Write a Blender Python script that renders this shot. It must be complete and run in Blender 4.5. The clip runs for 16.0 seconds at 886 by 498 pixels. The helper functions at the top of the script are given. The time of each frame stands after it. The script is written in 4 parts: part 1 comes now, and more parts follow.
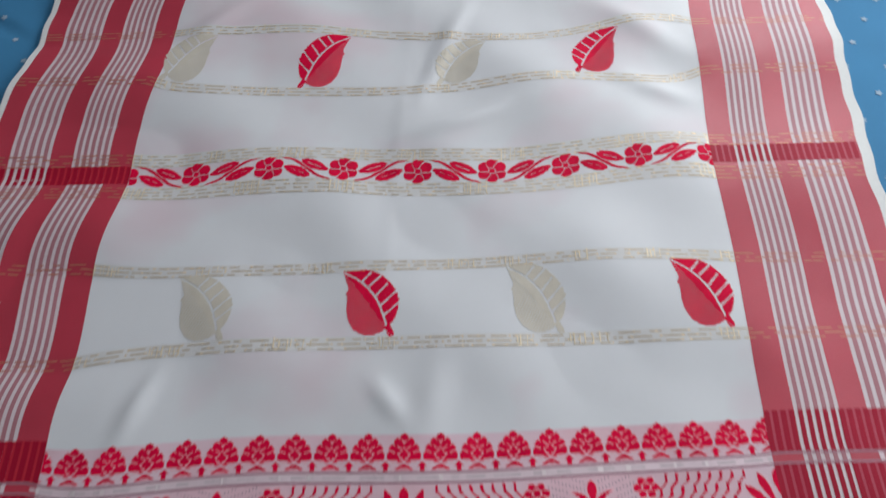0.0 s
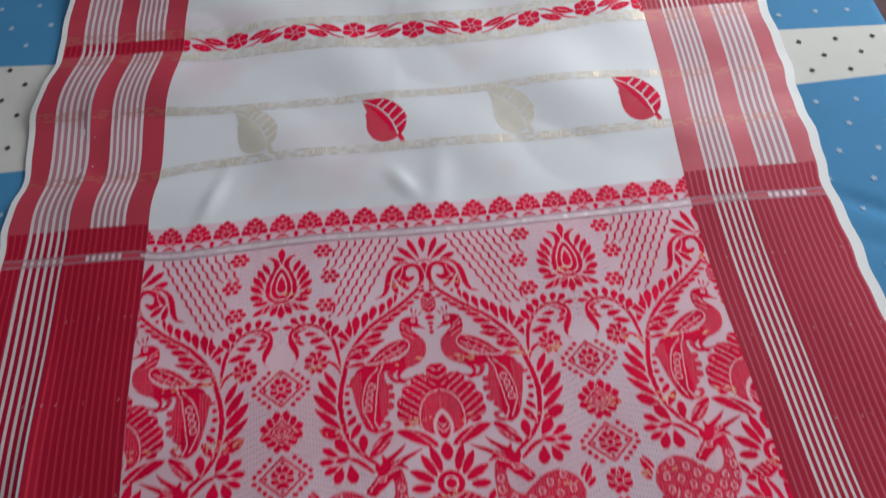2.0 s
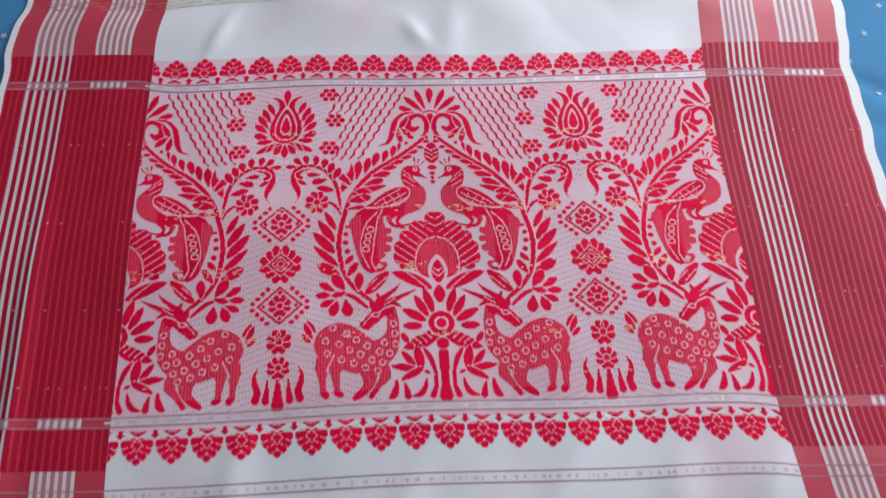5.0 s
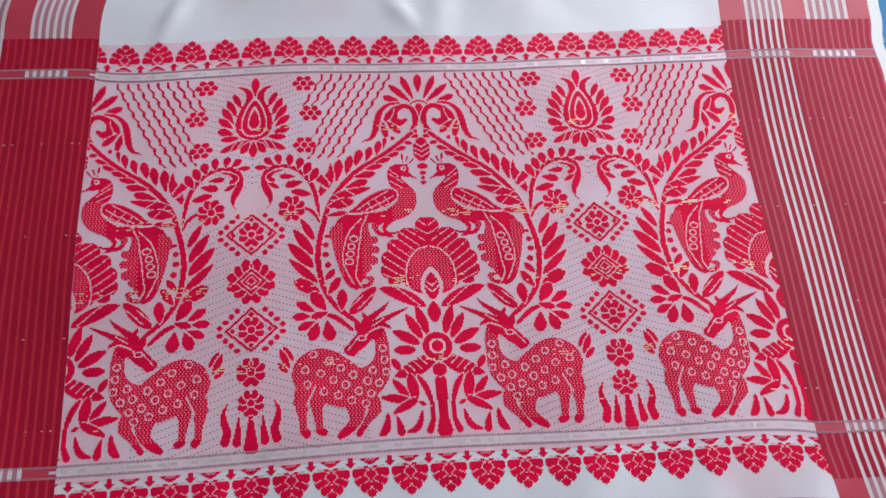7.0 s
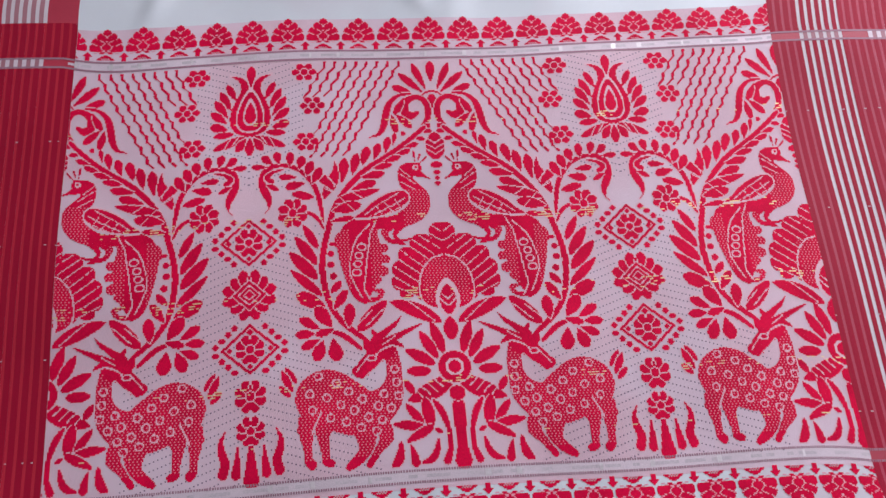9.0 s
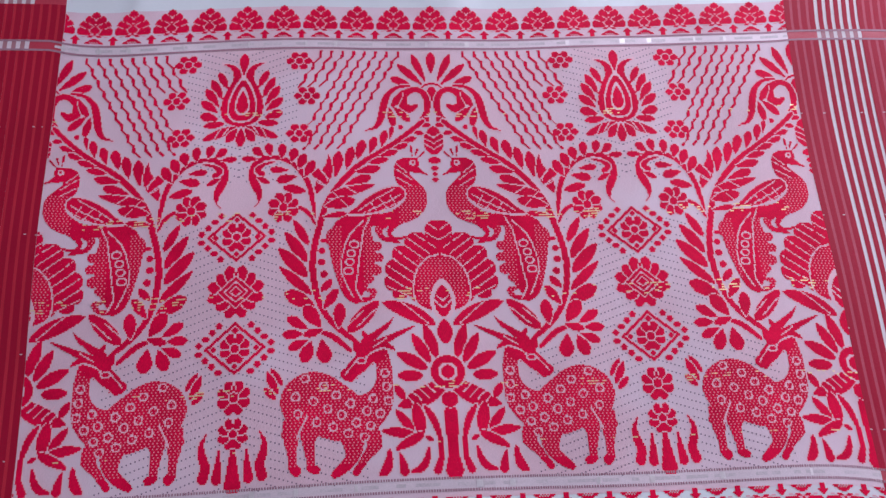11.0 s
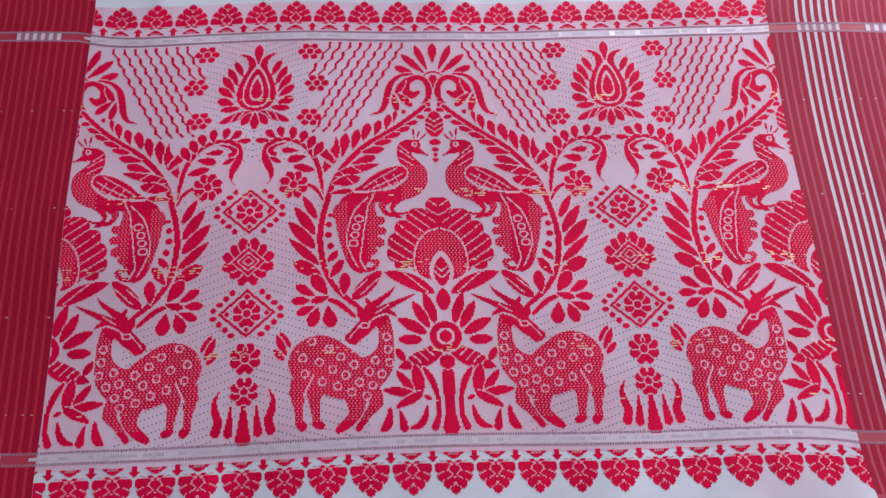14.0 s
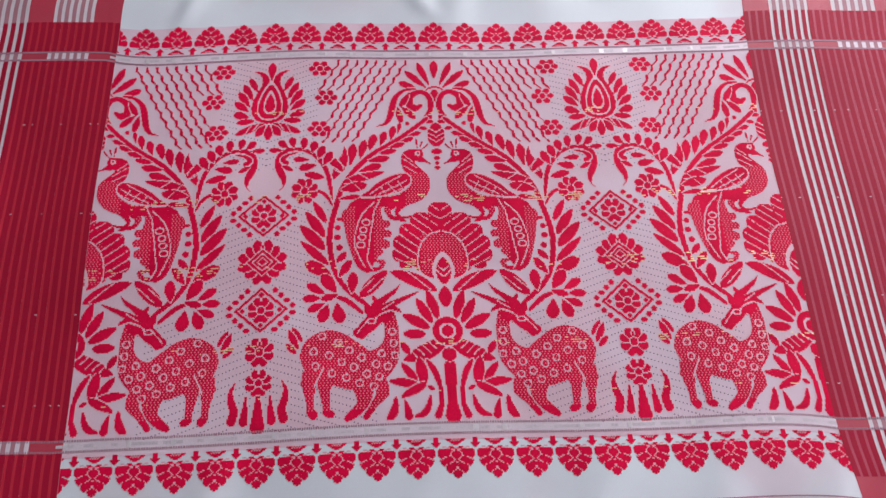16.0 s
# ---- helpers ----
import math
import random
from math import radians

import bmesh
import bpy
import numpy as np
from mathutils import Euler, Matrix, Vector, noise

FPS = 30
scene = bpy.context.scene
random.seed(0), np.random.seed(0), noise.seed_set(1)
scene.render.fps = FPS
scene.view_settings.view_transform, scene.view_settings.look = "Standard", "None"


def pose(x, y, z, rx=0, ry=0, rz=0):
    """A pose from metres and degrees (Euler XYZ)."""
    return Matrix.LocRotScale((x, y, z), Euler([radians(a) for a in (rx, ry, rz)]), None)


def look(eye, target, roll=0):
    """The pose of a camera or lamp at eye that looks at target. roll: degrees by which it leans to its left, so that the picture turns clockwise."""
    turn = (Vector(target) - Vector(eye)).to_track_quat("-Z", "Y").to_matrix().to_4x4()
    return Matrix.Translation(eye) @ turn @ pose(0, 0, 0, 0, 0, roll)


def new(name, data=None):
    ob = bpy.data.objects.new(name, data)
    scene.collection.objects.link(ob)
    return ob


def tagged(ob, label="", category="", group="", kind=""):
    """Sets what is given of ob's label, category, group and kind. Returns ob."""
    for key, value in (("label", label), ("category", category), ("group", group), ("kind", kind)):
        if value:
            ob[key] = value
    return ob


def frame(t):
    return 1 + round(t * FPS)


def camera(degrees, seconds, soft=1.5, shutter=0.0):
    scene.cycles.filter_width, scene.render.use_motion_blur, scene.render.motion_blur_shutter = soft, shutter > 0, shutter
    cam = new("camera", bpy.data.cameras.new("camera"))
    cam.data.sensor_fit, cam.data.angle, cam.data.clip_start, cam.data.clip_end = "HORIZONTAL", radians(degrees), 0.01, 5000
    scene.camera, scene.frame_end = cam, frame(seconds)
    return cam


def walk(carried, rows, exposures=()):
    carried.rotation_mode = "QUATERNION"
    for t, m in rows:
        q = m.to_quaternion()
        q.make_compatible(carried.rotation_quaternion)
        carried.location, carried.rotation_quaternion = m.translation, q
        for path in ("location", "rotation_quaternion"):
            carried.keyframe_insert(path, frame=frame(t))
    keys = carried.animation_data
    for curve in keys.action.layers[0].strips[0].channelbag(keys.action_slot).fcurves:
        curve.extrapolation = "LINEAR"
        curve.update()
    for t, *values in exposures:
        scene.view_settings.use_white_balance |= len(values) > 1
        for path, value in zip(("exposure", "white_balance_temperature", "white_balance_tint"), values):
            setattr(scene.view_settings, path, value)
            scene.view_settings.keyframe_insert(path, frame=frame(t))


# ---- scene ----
cam = camera(65.6, 16.0, soft=1.4, shutter=0.8)
PATH = [
    (0, (0.045, -0.063, 1.25), (0.044, 0.918, -0.493), -1.2),
    (0.5, (0.051, -0.149, 1.273), (0.046, 0.85, -0.46), -2.2),
    (1, (0.048, -0.239, 1.297), (0.092, 0.776, -0.426), -1.5),
    (1.5, (0.025, -0.334, 1.327), (0.074, 0.657, -0.41), -2.0),
    (2, (0.001, -0.408, 1.342), (0.057, 0.551, -0.412), -1.7),
    (2.5, (-0.013, -0.5, 1.341), (0.077, 0.453, -0.415), -0.2),
    (3, (-0.037, -0.572, 1.337), (0.09, 0.339, -0.439), 0.9),
    (3.5, (-0.051, -0.6, 1.335), (0.095, 0.264, -0.462), 3.4),
    (4, (-0.047, -0.584, 1.339), (0.065, 0.18, -0.506), 2.6),
    (4.5, (-0.035, -0.53, 1.334), (0.021, 0.182, -0.534), 0.9),
    (5, (-0.001, -0.472, 1.32), (0.035, 0.23, -0.553), 2.2),
    (7.5, (-0.019, -0.387, 1.216), (0.086, 0.228, -0.685), 7.6),
    (8, (-0.021, -0.367, 1.202), (0.068, 0.225, -0.706), 6.5),
    (8.5, (-0.025, -0.344, 1.19), (0.059, 0.209, -0.731), 6.4),
    (11, (-0.015, -0.325, 1.151), (0.056, 0.214, -0.774), 6.8),
    (11.5, (-0.015, -0.326, 1.151), (0.056, 0.241, -0.765), 6.7),
    (12, (-0.016, -0.33, 1.15), (0.047, 0.25, -0.763), 5.8),
    (12.5, (-0.016, -0.338, 1.159), (0.038, 0.249, -0.752), 4.9),
    (13, (-0.007, -0.354, 1.166), (0.043, 0.218, -0.75), 4.3),
    (13.5, (-0.006, -0.374, 1.176), (0.041, 0.219, -0.733), 4.5),
    (14, (-0.004, -0.384, 1.18), (0.034, 0.215, -0.728), 3.3),
    (14.5, (-0.004, -0.394, 1.19), (0.032, 0.217, -0.713), 2.9),
    (15, (-0.006, -0.405, 1.2), (0.036, 0.227, -0.697), 3.4),
    (15.5, (-0.003, -0.416, 1.213), (0.018, 0.251, -0.673), 1.3),
    (16, (-0.006, -0.426, 1.216), (0.03, 0.249, -0.666), 2.5),
]
EXPOSURES = [(0, -0.36, 6500, 10), (1, -0.35, 6500, 11), (2, -0.3, 6500, 11), (3, -0.08, 6500, 13), (4, 0.05, 6450, 13), (5, 0.11, 6350, 14), (8.5, 0.1, 6300, 16),
             (11, 0.0, 5900, 23), (11.5, 0.05, 6200, 17), (12.5, 0.09, 6300, 16), (13.5, 0.06, 6200, 18), (14, 0.03, 6000, 22), (14.5, 0.06, 6100, 18), (15.2, 0.09, 6250, 16), (16, 0.1, 6350, 15)]
walk(cam, [(t, look(eye, target, roll)) for t, eye, target, roll in PATH], EXPOSURES)

# ---------------------------------------------------------------- light
world = bpy.data.worlds.new("sky")
scene.world = world
world.use_nodes = True
wn = world.node_tree.nodes
sky = wn.new("ShaderNodeTexSky")
sky.sky_type = "NISHITA"
sky.sun_disc = False
sky.sun_elevation, sky.sun_rotation = radians(38), radians(40)
world.node_tree.links.new(sky.outputs[0], wn["Background"].inputs[0])
wn["Background"].inputs[1].default_value = 0.12


def window_lamp(name, m, sx, sy, watts, colour):
    d = bpy.data.lights.new(name, "AREA")
    d.shape, d.size, d.size_y, d.energy, d.color = "RECTANGLE", sx, sy, watts, colour
    ob = new(name, d)
    ob.matrix_world = m
    return ob


window_lamp("window_light", look((1.55, 2.32, 1.85), (0.3, 0.0, 0.5)), 1.5, 1.3, 62, (0.93, 0.97, 1.0))
# added fill lamp at the side, in an invented east window out of view
window_lamp("side_fill_light", look((2.32, 0.55, 1.8), (0.0, 0.0, 0.5)), 1.5, 1.3, 36, (0.93, 0.97, 1.0))

# ---------------------------------------------------------------- materials


def material(name, colour, rough=0.6, metal=0.0, vary=0.15, big=6.0, fine=900.0, bump=0.15, sheen=0.0, tint=None, tint_at=(0.5, 0.7), tint_scale=3.0, stretch=(1, 1, 1), spec=0.3, crumple=0.0):
    m = bpy.data.materials.new(name)
    m.use_nodes = True
    n, l = m.node_tree.nodes, m.node_tree.links
    b = n["Principled BSDF"]
    tc = n.new("ShaderNodeTexCoord")
    mp = n.new("ShaderNodeMapping")
    mp.inputs["Scale"].default_value = stretch
    l.new(tc.outputs["Object"], mp.inputs[0])
    a = n.new("ShaderNodeTexNoise")
    a.inputs["Scale"].default_value, a.inputs["Detail"].default_value = big, 5
    l.new(tc.outputs["Object"], a.inputs["Vector"])
    f = n.new("ShaderNodeTexNoise")
    f.inputs["Scale"].default_value, f.inputs["Detail"].default_value = fine, 2
    l.new(mp.outputs[0], f.inputs["Vector"])
    mixed = n.new("ShaderNodeMath")
    mixed.operation = "ADD"
    l.new(a.outputs[0], mixed.inputs[0])
    l.new(f.outputs[0], mixed.inputs[1])
    ramp = n.new("ShaderNodeMapRange")
    ramp.inputs[1].default_value, ramp.inputs[2].default_value = 0.6, 1.4
    ramp.inputs[3].default_value, ramp.inputs[4].default_value = 1 - vary, 1 + vary
    l.new(mixed.outputs[0], ramp.inputs[0])
    col = n.new("ShaderNodeMix")
    col.data_type, col.blend_type = "RGBA", "MULTIPLY"
    col.inputs[0].default_value = 1.0
    col.inputs[6].default_value = (*colour, 1)
    l.new(ramp.outputs[0], col.inputs[7])
    out = col.outputs[2]
    if tint:
        s = n.new("ShaderNodeTexNoise")
        s.inputs["Scale"].default_value, s.inputs["Detail"].default_value = tint_scale, 3
        l.new(tc.outputs["Object"], s.inputs["Vector"])
        r = n.new("ShaderNodeMapRange")
        r.inputs[1].default_value, r.inputs[2].default_value = tint_at
        l.new(s.outputs[0], r.inputs[0])
        mx = n.new("ShaderNodeMix")
        mx.data_type = "RGBA"
        l.new(r.outputs[0], mx.inputs[0])
        l.new(out, mx.inputs[6])
        mx.inputs[7].default_value = (*tint, 1)
        out = mx.outputs[2]
    l.new(out, b.inputs["Base Color"])
    b.inputs["Roughness"].default_value = rough
    b.inputs["Metallic"].default_value = metal
    b.inputs["Specular IOR Level"].default_value = spec
    if sheen:
        b.inputs["Sheen Weight"].default_value = sheen
        b.inputs["Sheen Roughness"].default_value = 0.4
    if bump:
        bp = n.new("ShaderNodeBump")
        bp.inputs["Strength"].default_value, bp.inputs["Distance"].default_value = bump, 0.0006
        l.new(f.outputs[0], bp.inputs["Height"])
        l.new(bp.outputs[0], b.inputs["Normal"])
        if crumple:
            g = n.new("ShaderNodeTexNoise")
            g.inputs["Scale"].default_value, g.inputs["Detail"].default_value = 11, 1
            l.new(tc.outputs["Object"], g.inputs["Vector"])
            soft = n.new("ShaderNodeBump")
            soft.inputs["Strength"].default_value, soft.inputs["Distance"].default_value = crumple, 0.012
            l.new(g.outputs[0], soft.inputs["Height"])
            l.new(soft.outputs[0], bp.inputs["Normal"])
    return m


SILK = material("white_silk", (0.72, 0.73, 0.75), 0.42, vary=0.05, big=5, fine=700, stretch=(1, 5, 1), bump=0.2, spec=0.45, crumple=0.16, tint=(0.70, 0.54, 0.59), tint_at=(0.50, 0.76), tint_scale=4.5)
SELVAGE = material("white_selvage", (0.78, 0.78, 0.76), 0.6, vary=0.08, fine=500)
GROUND = material("panel_ground", (0.76, 0.50, 0.56), 0.5, vary=0.14, fine=500, bump=0.5, stretch=(9, 1, 1), tint=(0.77, 0.57, 0.635), tint_at=(0.42, 0.6), tint_scale=9, crumple=0.15)
RED = material("brocade_red", (0.74, 0.003, 0.050), 0.55, vary=0.28, big=35, fine=500, stretch=(4, 1, 1), bump=0.6, spec=0.07, crumple=0.18)
DEEP = material("border_rib_red", (0.38, 0.003, 0.028), 0.55, vary=0.15, fine=700, stretch=(5, 1, 1), bump=0.4, spec=0.2)
WARM = material("border_rib_warm", (0.54, 0.022, 0.045), 0.55, vary=0.15, fine=700, stretch=(5, 1, 1), bump=0.4, spec=0.2)
RIB = material("border_rib_light", (0.47, 0.052, 0.092), 0.5, vary=0.15, fine=700, stretch=(5, 1, 1), bump=0.3)
MUTED = material("border_red", (0.49, 0.038, 0.068), 0.42, vary=0.16, big=8, fine=700, stretch=(5, 1, 1), bump=0.3, spec=0.5, crumple=0.2)
BLUSH = material("blush_silk", (0.70, 0.60, 0.62), 0.45, vary=0.08, fine=700, stretch=(5, 1, 1), bump=0.3)
THIN = material("thin_stripe_red", (0.44, 0.19, 0.22), 0.5, vary=0.15, fine=700, bump=0.3)
ZARI = material("dull_zari", (0.58, 0.49, 0.37), 0.42, 0.15, vary=0.2, big=40, fine=600, bump=0.4)
COPPER = material("copper_zari", (0.52, 0.20, 0.13), 0.4, 0.2, vary=0.2, big=40, fine=600, bump=0.4)
GOLD = material("gold_zari", (0.88, 0.66, 0.36), 0.34, 0.4, vary=0.25, big=60, fine=900, bump=0.6)
# cream colour for the glints drawn as bars on the gold bands
GLINT_BAR = material("cream_glint", (0.86, 0.74, 0.54), 0.36, 0.3, vary=0.2, big=60, fine=900, bump=0.5)
BEIGE = material("beige_silk", (0.69, 0.68, 0.67), 0.42, vary=0.08, big=25, fine=600, stretch=(1, 6, 1), bump=0.3)
PALE_GOLD = material("pale_zari", (0.65, 0.60, 0.51), 0.42, 0.1, vary=0.1, big=40, fine=600, bump=0.4)
SILVER = material("silver_zari", (0.74, 0.60, 0.64), 0.52, 0.12, vary=0.15, big=18, fine=600, stretch=(1, 6, 1), bump=0.4)
GLINT = material("silver_glint", (0.84, 0.74, 0.75), 0.32, 0.45, vary=0.1, big=60, fine=900, bump=0.3)
MAUVE = material("mauve_thread", (0.40, 0.20, 0.25), 0.6, vary=0.2, fine=600)
PALE_ROSE = material("pale_rose_thread", (0.63, 0.52, 0.55), 0.5, 0.1, vary=0.2, big=30, fine=600)
PINK = material("pink_thread", (0.84, 0.50, 0.56), 0.55, vary=0.1, fine=600)
VEIN = material("vein_thread", (0.80, 0.36, 0.42), 0.55, vary=0.1, fine=600)
ROSE = material("rose_thread", (0.80, 0.25, 0.32), 0.55, vary=0.1, fine=600)
DOT = material("dark_thread", (0.20, 0.11, 0.17), 0.7, vary=0.2, fine=600)
BLUE = material("blue_cotton", (0.055, 0.235, 0.44), 0.8, vary=0.14, big=7, fine=900, bump=0.3)
CREAM = material("cream_cotton", (0.62, 0.61, 0.56), 0.8, vary=0.08, fine=900, bump=0.3)
WHITE_PRINT = material("white_print", (0.36, 0.48, 0.59), 0.8, vary=0.1)
BLACK_PRINT = material("black_print", (0.05, 0.045, 0.05), 0.8, vary=0.2)
MATTRESS = material("mattress_ticking", (0.45, 0.42, 0.4), 0.9, vary=0.1)
WOOD = material("bed_wood", (0.10, 0.045, 0.025), 0.45, vary=0.3, big=4, fine=60, stretch=(1, 12, 12))
FLOOR = material("floor_maroon", (0.07, 0.025, 0.03), 0.35, vary=0.2, big=3, fine=80)
PLASTER = material("plaster", (0.48, 0.50, 0.53), 0.85, vary=0.06, big=2, fine=120)
CEIL = material("ceiling_paint", (0.62, 0.62, 0.62), 0.9, vary=0.04, big=2, fine=120)
FRAME = material("window_paint", (0.55, 0.52, 0.48), 0.5, vary=0.08)

# ---------------------------------------------------------------- building helpers


def mesh_object(name, verts, faces, mat, parent=None, label="", smooth=False):
    me = bpy.data.meshes.new(name)
    me.from_pydata(verts, [], faces)
    me.materials.append(mat)
    if smooth:
        me.polygons.foreach_set("use_smooth", [True] * len(me.polygons))
    ob = new(name, me)
    ob.parent = parent
    return tagged(ob, label)


def part(name, bm, mat, parent, label=""):
    me = bpy.data.meshes.new(name)
    bm.to_mesh(me)
    bm.free()
    me.materials.append(mat)
    ob = new(name, me)
    ob.parent = parent
    return tagged(ob, label)


def slab(x0, x1, y0, y1, z0, z1, bevel=0.0, seg=2):
    bm = bmesh.new()
    bmesh.ops.create_cube(bm, size=1, matrix=Matrix.Translation(((x0 + x1) / 2, (y0 + y1) / 2, (z0 + z1) / 2)) @ Matrix.Diagonal((x1 - x0, y1 - y0, z1 - z0, 1)))
    if bevel:
        bmesh.ops.bevel(bm, geom=bm.edges[:], offset=bevel, segments=seg, affect="EDGES", profile=0.5)
    return bm


def structure(name, bm, mat, label, category):
    return tagged(part(name, bm, mat, None, label), category=category, kind="structure")


# ---------------------------------------------------------------- room
FX, FY, TOP = 2.4, 2.4, 2.75
structure("floor", slab(-FX, FX, -FY, FY, -0.1, 0), FLOOR, "dark maroon polished floor beside the bed", "floor")
# ceiling and walls stay out of view, added to enclose and bounce the light
structure("ceiling", slab(-FX - 0.15, FX + 0.15, -FY - 0.15, FY + 0.15, TOP, TOP + 0.12), CEIL, "unseen plain white painted ceiling that closes in the light", "ceiling")
structure("wall_west", slab(-FX - 0.15, -FX, -FY, FY, 0, TOP), PLASTER, "unseen plain pale plastered wall that closes in the light", "wall")
structure("wall_south", slab(-FX - 0.15, FX + 0.15, -FY - 0.15, -FY, 0, TOP), PLASTER, "unseen plain pale plastered wall that closes in the light", "wall")


def wall_with_opening(name, along, at, lo, hi, a0, a1, z0, z1):
    """A wall 0.15 thick along one axis with one window opening."""
    bm = bmesh.new()
    for p0, p1, q0, q1 in ((lo, a0, 0, TOP), (a1, hi, 0, TOP), (a0, a1, 0, z0), (a0, a1, z1, TOP)):
        b = slab(p0, p1, at, at + 0.15, q0, q1) if along == "x" else slab(at, at + 0.15, p0, p1, q0, q1)
        me = bpy.data.meshes.new("piece")
        b.to_mesh(me)
        b.free()
        bm.from_mesh(me)
        bpy.data.meshes.remove(me)
    return structure(name, bm, PLASTER, "unseen pale plastered wall with a window opening", "wall")


wall_with_opening("wall_north", "x", FY, -FX - 0.15, FX + 0.15, 0.8, 2.3, 1.2, 2.5)
# the east opening is made up to hold the side fill lamp
wall_with_opening("wall_east", "y", FX, -FY, FY, -0.2, 1.3, 1.15, 2.45)


def window(name, along, at, a0, a1, z0, z1):
    w = tagged(new(name), "unseen painted wooden window frame with two panes", "window", kind="structure")
    bars = [(a0, a0 + 0.05, z0, z1), (a1 - 0.05, a1, z0, z1), (a0 + 0.05, a1 - 0.05, z0, z0 + 0.05), (a0 + 0.05, a1 - 0.05, z1 - 0.05, z1), ((a0 + a1) / 2 - 0.025, (a0 + a1) / 2 + 0.025, z0 + 0.05, z1 - 0.05)]
    for p0, p1, q0, q1 in bars:
        bm = slab(p0, p1, at + 0.05, at + 0.1, q0, q1, 0.004) if along == "x" else slab(at + 0.05, at + 0.1, p0, p1, q0, q1, 0.004)
        part("window_frame", bm, FRAME, w)
    return w


window("window_1", "x", FY, 0.8, 2.3, 1.2, 2.5)
# unseen frame, added around the side fill lamp
window("fill_window", "y", FX, -0.2, 1.3, 1.15, 2.45)

# ---------------------------------------------------------------- bed and sheet
BX0, BX1, BY0, BY1, BED = -1.0, 0.807, -1.15, 1.05, 0.498
bed = tagged(new("bed"), "low wooden bed with a thick mattress", "bed")
part("mattress", slab(BX0 + 0.01, BX1 - 0.01, BY0 + 0.01, BY1 - 0.01, 0.30, BED - 0.016, 0.03, 3), MATTRESS, bed)
part("bed_frame", slab(BX0 - 0.01, BX1 - 0.015, BY0 - 0.03, BY1 + 0.03, 0.2, 0.299, 0.008), WOOD, bed)
for lx in (BX0 + 0.05, BX1 - 0.09):
    for ly in (BY0 + 0.05, BY1 - 0.05):
        part("leg", slab(lx - 0.035, lx + 0.035, ly - 0.035, ly + 0.035, 0, 0.199, 0.006), WOOD, bed)


def sheet_z(x, y):
    """Top of the bedsheet: nearly flat, with soft rumples and a crease by the cloth's edge."""
    h = 0.0014 * np.sin(9 * x + 4 * y) + 0.0012 * np.sin(17 * y - 6 * x + 1)
    side = np.clip((np.abs(x) - 0.58) / 0.05, 0, 1)
    d = (y - 0.085 + 0.55 * (x - 0.62)) / 0.011
    h = h - side * 0.007 * np.exp(-d * d) 
    d = (y - 0.015 + 0.3 * (x - 0.62)) / 0.012
    h = h - side * 0.004 * np.exp(-d * d) * np.exp(-(((x - 0.62) / 0.05) ** 2))
    return BED - 0.002 + h * 0.8


def band_low(x):
    return 0.272 + 0.045 * (x + 0.02)


def band_high(x):
    return 0.443 - 0.033 * (x + 0.02)


def sheet_patch(name, mat, low, high, parent, label="", rows=60, lift=0.0):
    xs = np.linspace(BX0, BX1, 190)
    verts, faces = [], []
    n = len(xs) + 5
    for j in range(rows + 1):
        f = j / rows
        ys = low(xs) + f * (high(xs) - low(xs))
        zs = sheet_z(xs, ys) + lift
        verts += list(zip(xs.tolist(), ys.tolist(), zs.tolist()))
        xe, ye, ze = BX1, float(ys[-1]), float(zs[-1])
        for dx, dz in ((0.006, 0.003), (0.010, 0.010), (0.012, 0.03), (0.013, 0.1), (0.016, 0.25)):
            verts.append((xe + dx + 0.002 * math.sin(ye * 30) * (dz > 0.02), ye, ze - dz))
    for j in range(rows):
        for i in range(n - 1):
            a = j * n + i
            faces.append((a, a + 1, a + n + 1, a + n))
    return mesh_object(name, verts, faces, mat, parent, label, True)


sheet = tagged(new("bedsheet"), "blue cotton bedsheet with white and black printed marks", "bedsheet")
sheet_patch("blue_field", BLUE, lambda x: 0 * x + BY0, band_low, sheet, rows=150)
sheet_patch("cream_band", CREAM, band_low, band_high, sheet, "cream band with small black squares", 24)
sheet_patch("blue_field", BLUE, band_high, lambda x: 0 * x + BY1, sheet, rows=70)


def print_mark(kind, x, y, turn):
    """A small star or square printed on the sheet."""
    n = 10 if kind == "star" else 4
    r = 0.0062 if kind == "star" else 0.0052
    ring = []
    for i in range(n):
        a = turn + i * math.tau / n
        q = r * (1.0 if i % 2 == 0 or n == 4 else 0.5)
        ring.append((x + q * math.cos(a), y + q * math.sin(a)))
    verts = [(a, b, float(sheet_z(np.array(a), np.array(b))) + 0.0007) for a, b in ring]
    verts.append((x, y, float(sheet_z(np.array(x), np.array(y))) + 0.0009))
    return mesh_object("printed_star" if kind == "star" else "printed_square", verts, [(i, (i + 1) % n, n) for i in range(n)], WHITE_PRINT if kind == "star" else BLACK_PRINT, sheet)


rng = random.Random(4)
for j in range(-10, 17):
    for i in range(-14, 14):
        y = 0.021 + 0.0485 * j
        x = 0.045 + 0.0622 * i + (0.031 if j % 2 else 0)
        x, y = x + rng.uniform(-0.004, 0.004), y + rng.uniform(-0.003, 0.003)
        if not 0.585 < abs(x - 0.01) or x < -0.80 or x > BX1 - 0.015:
            continue
        if y < float(band_low(x)) - 0.012 or y > float(band_high(x)) + 0.012:
            print_mark("star", x, y, rng.uniform(0, 6))
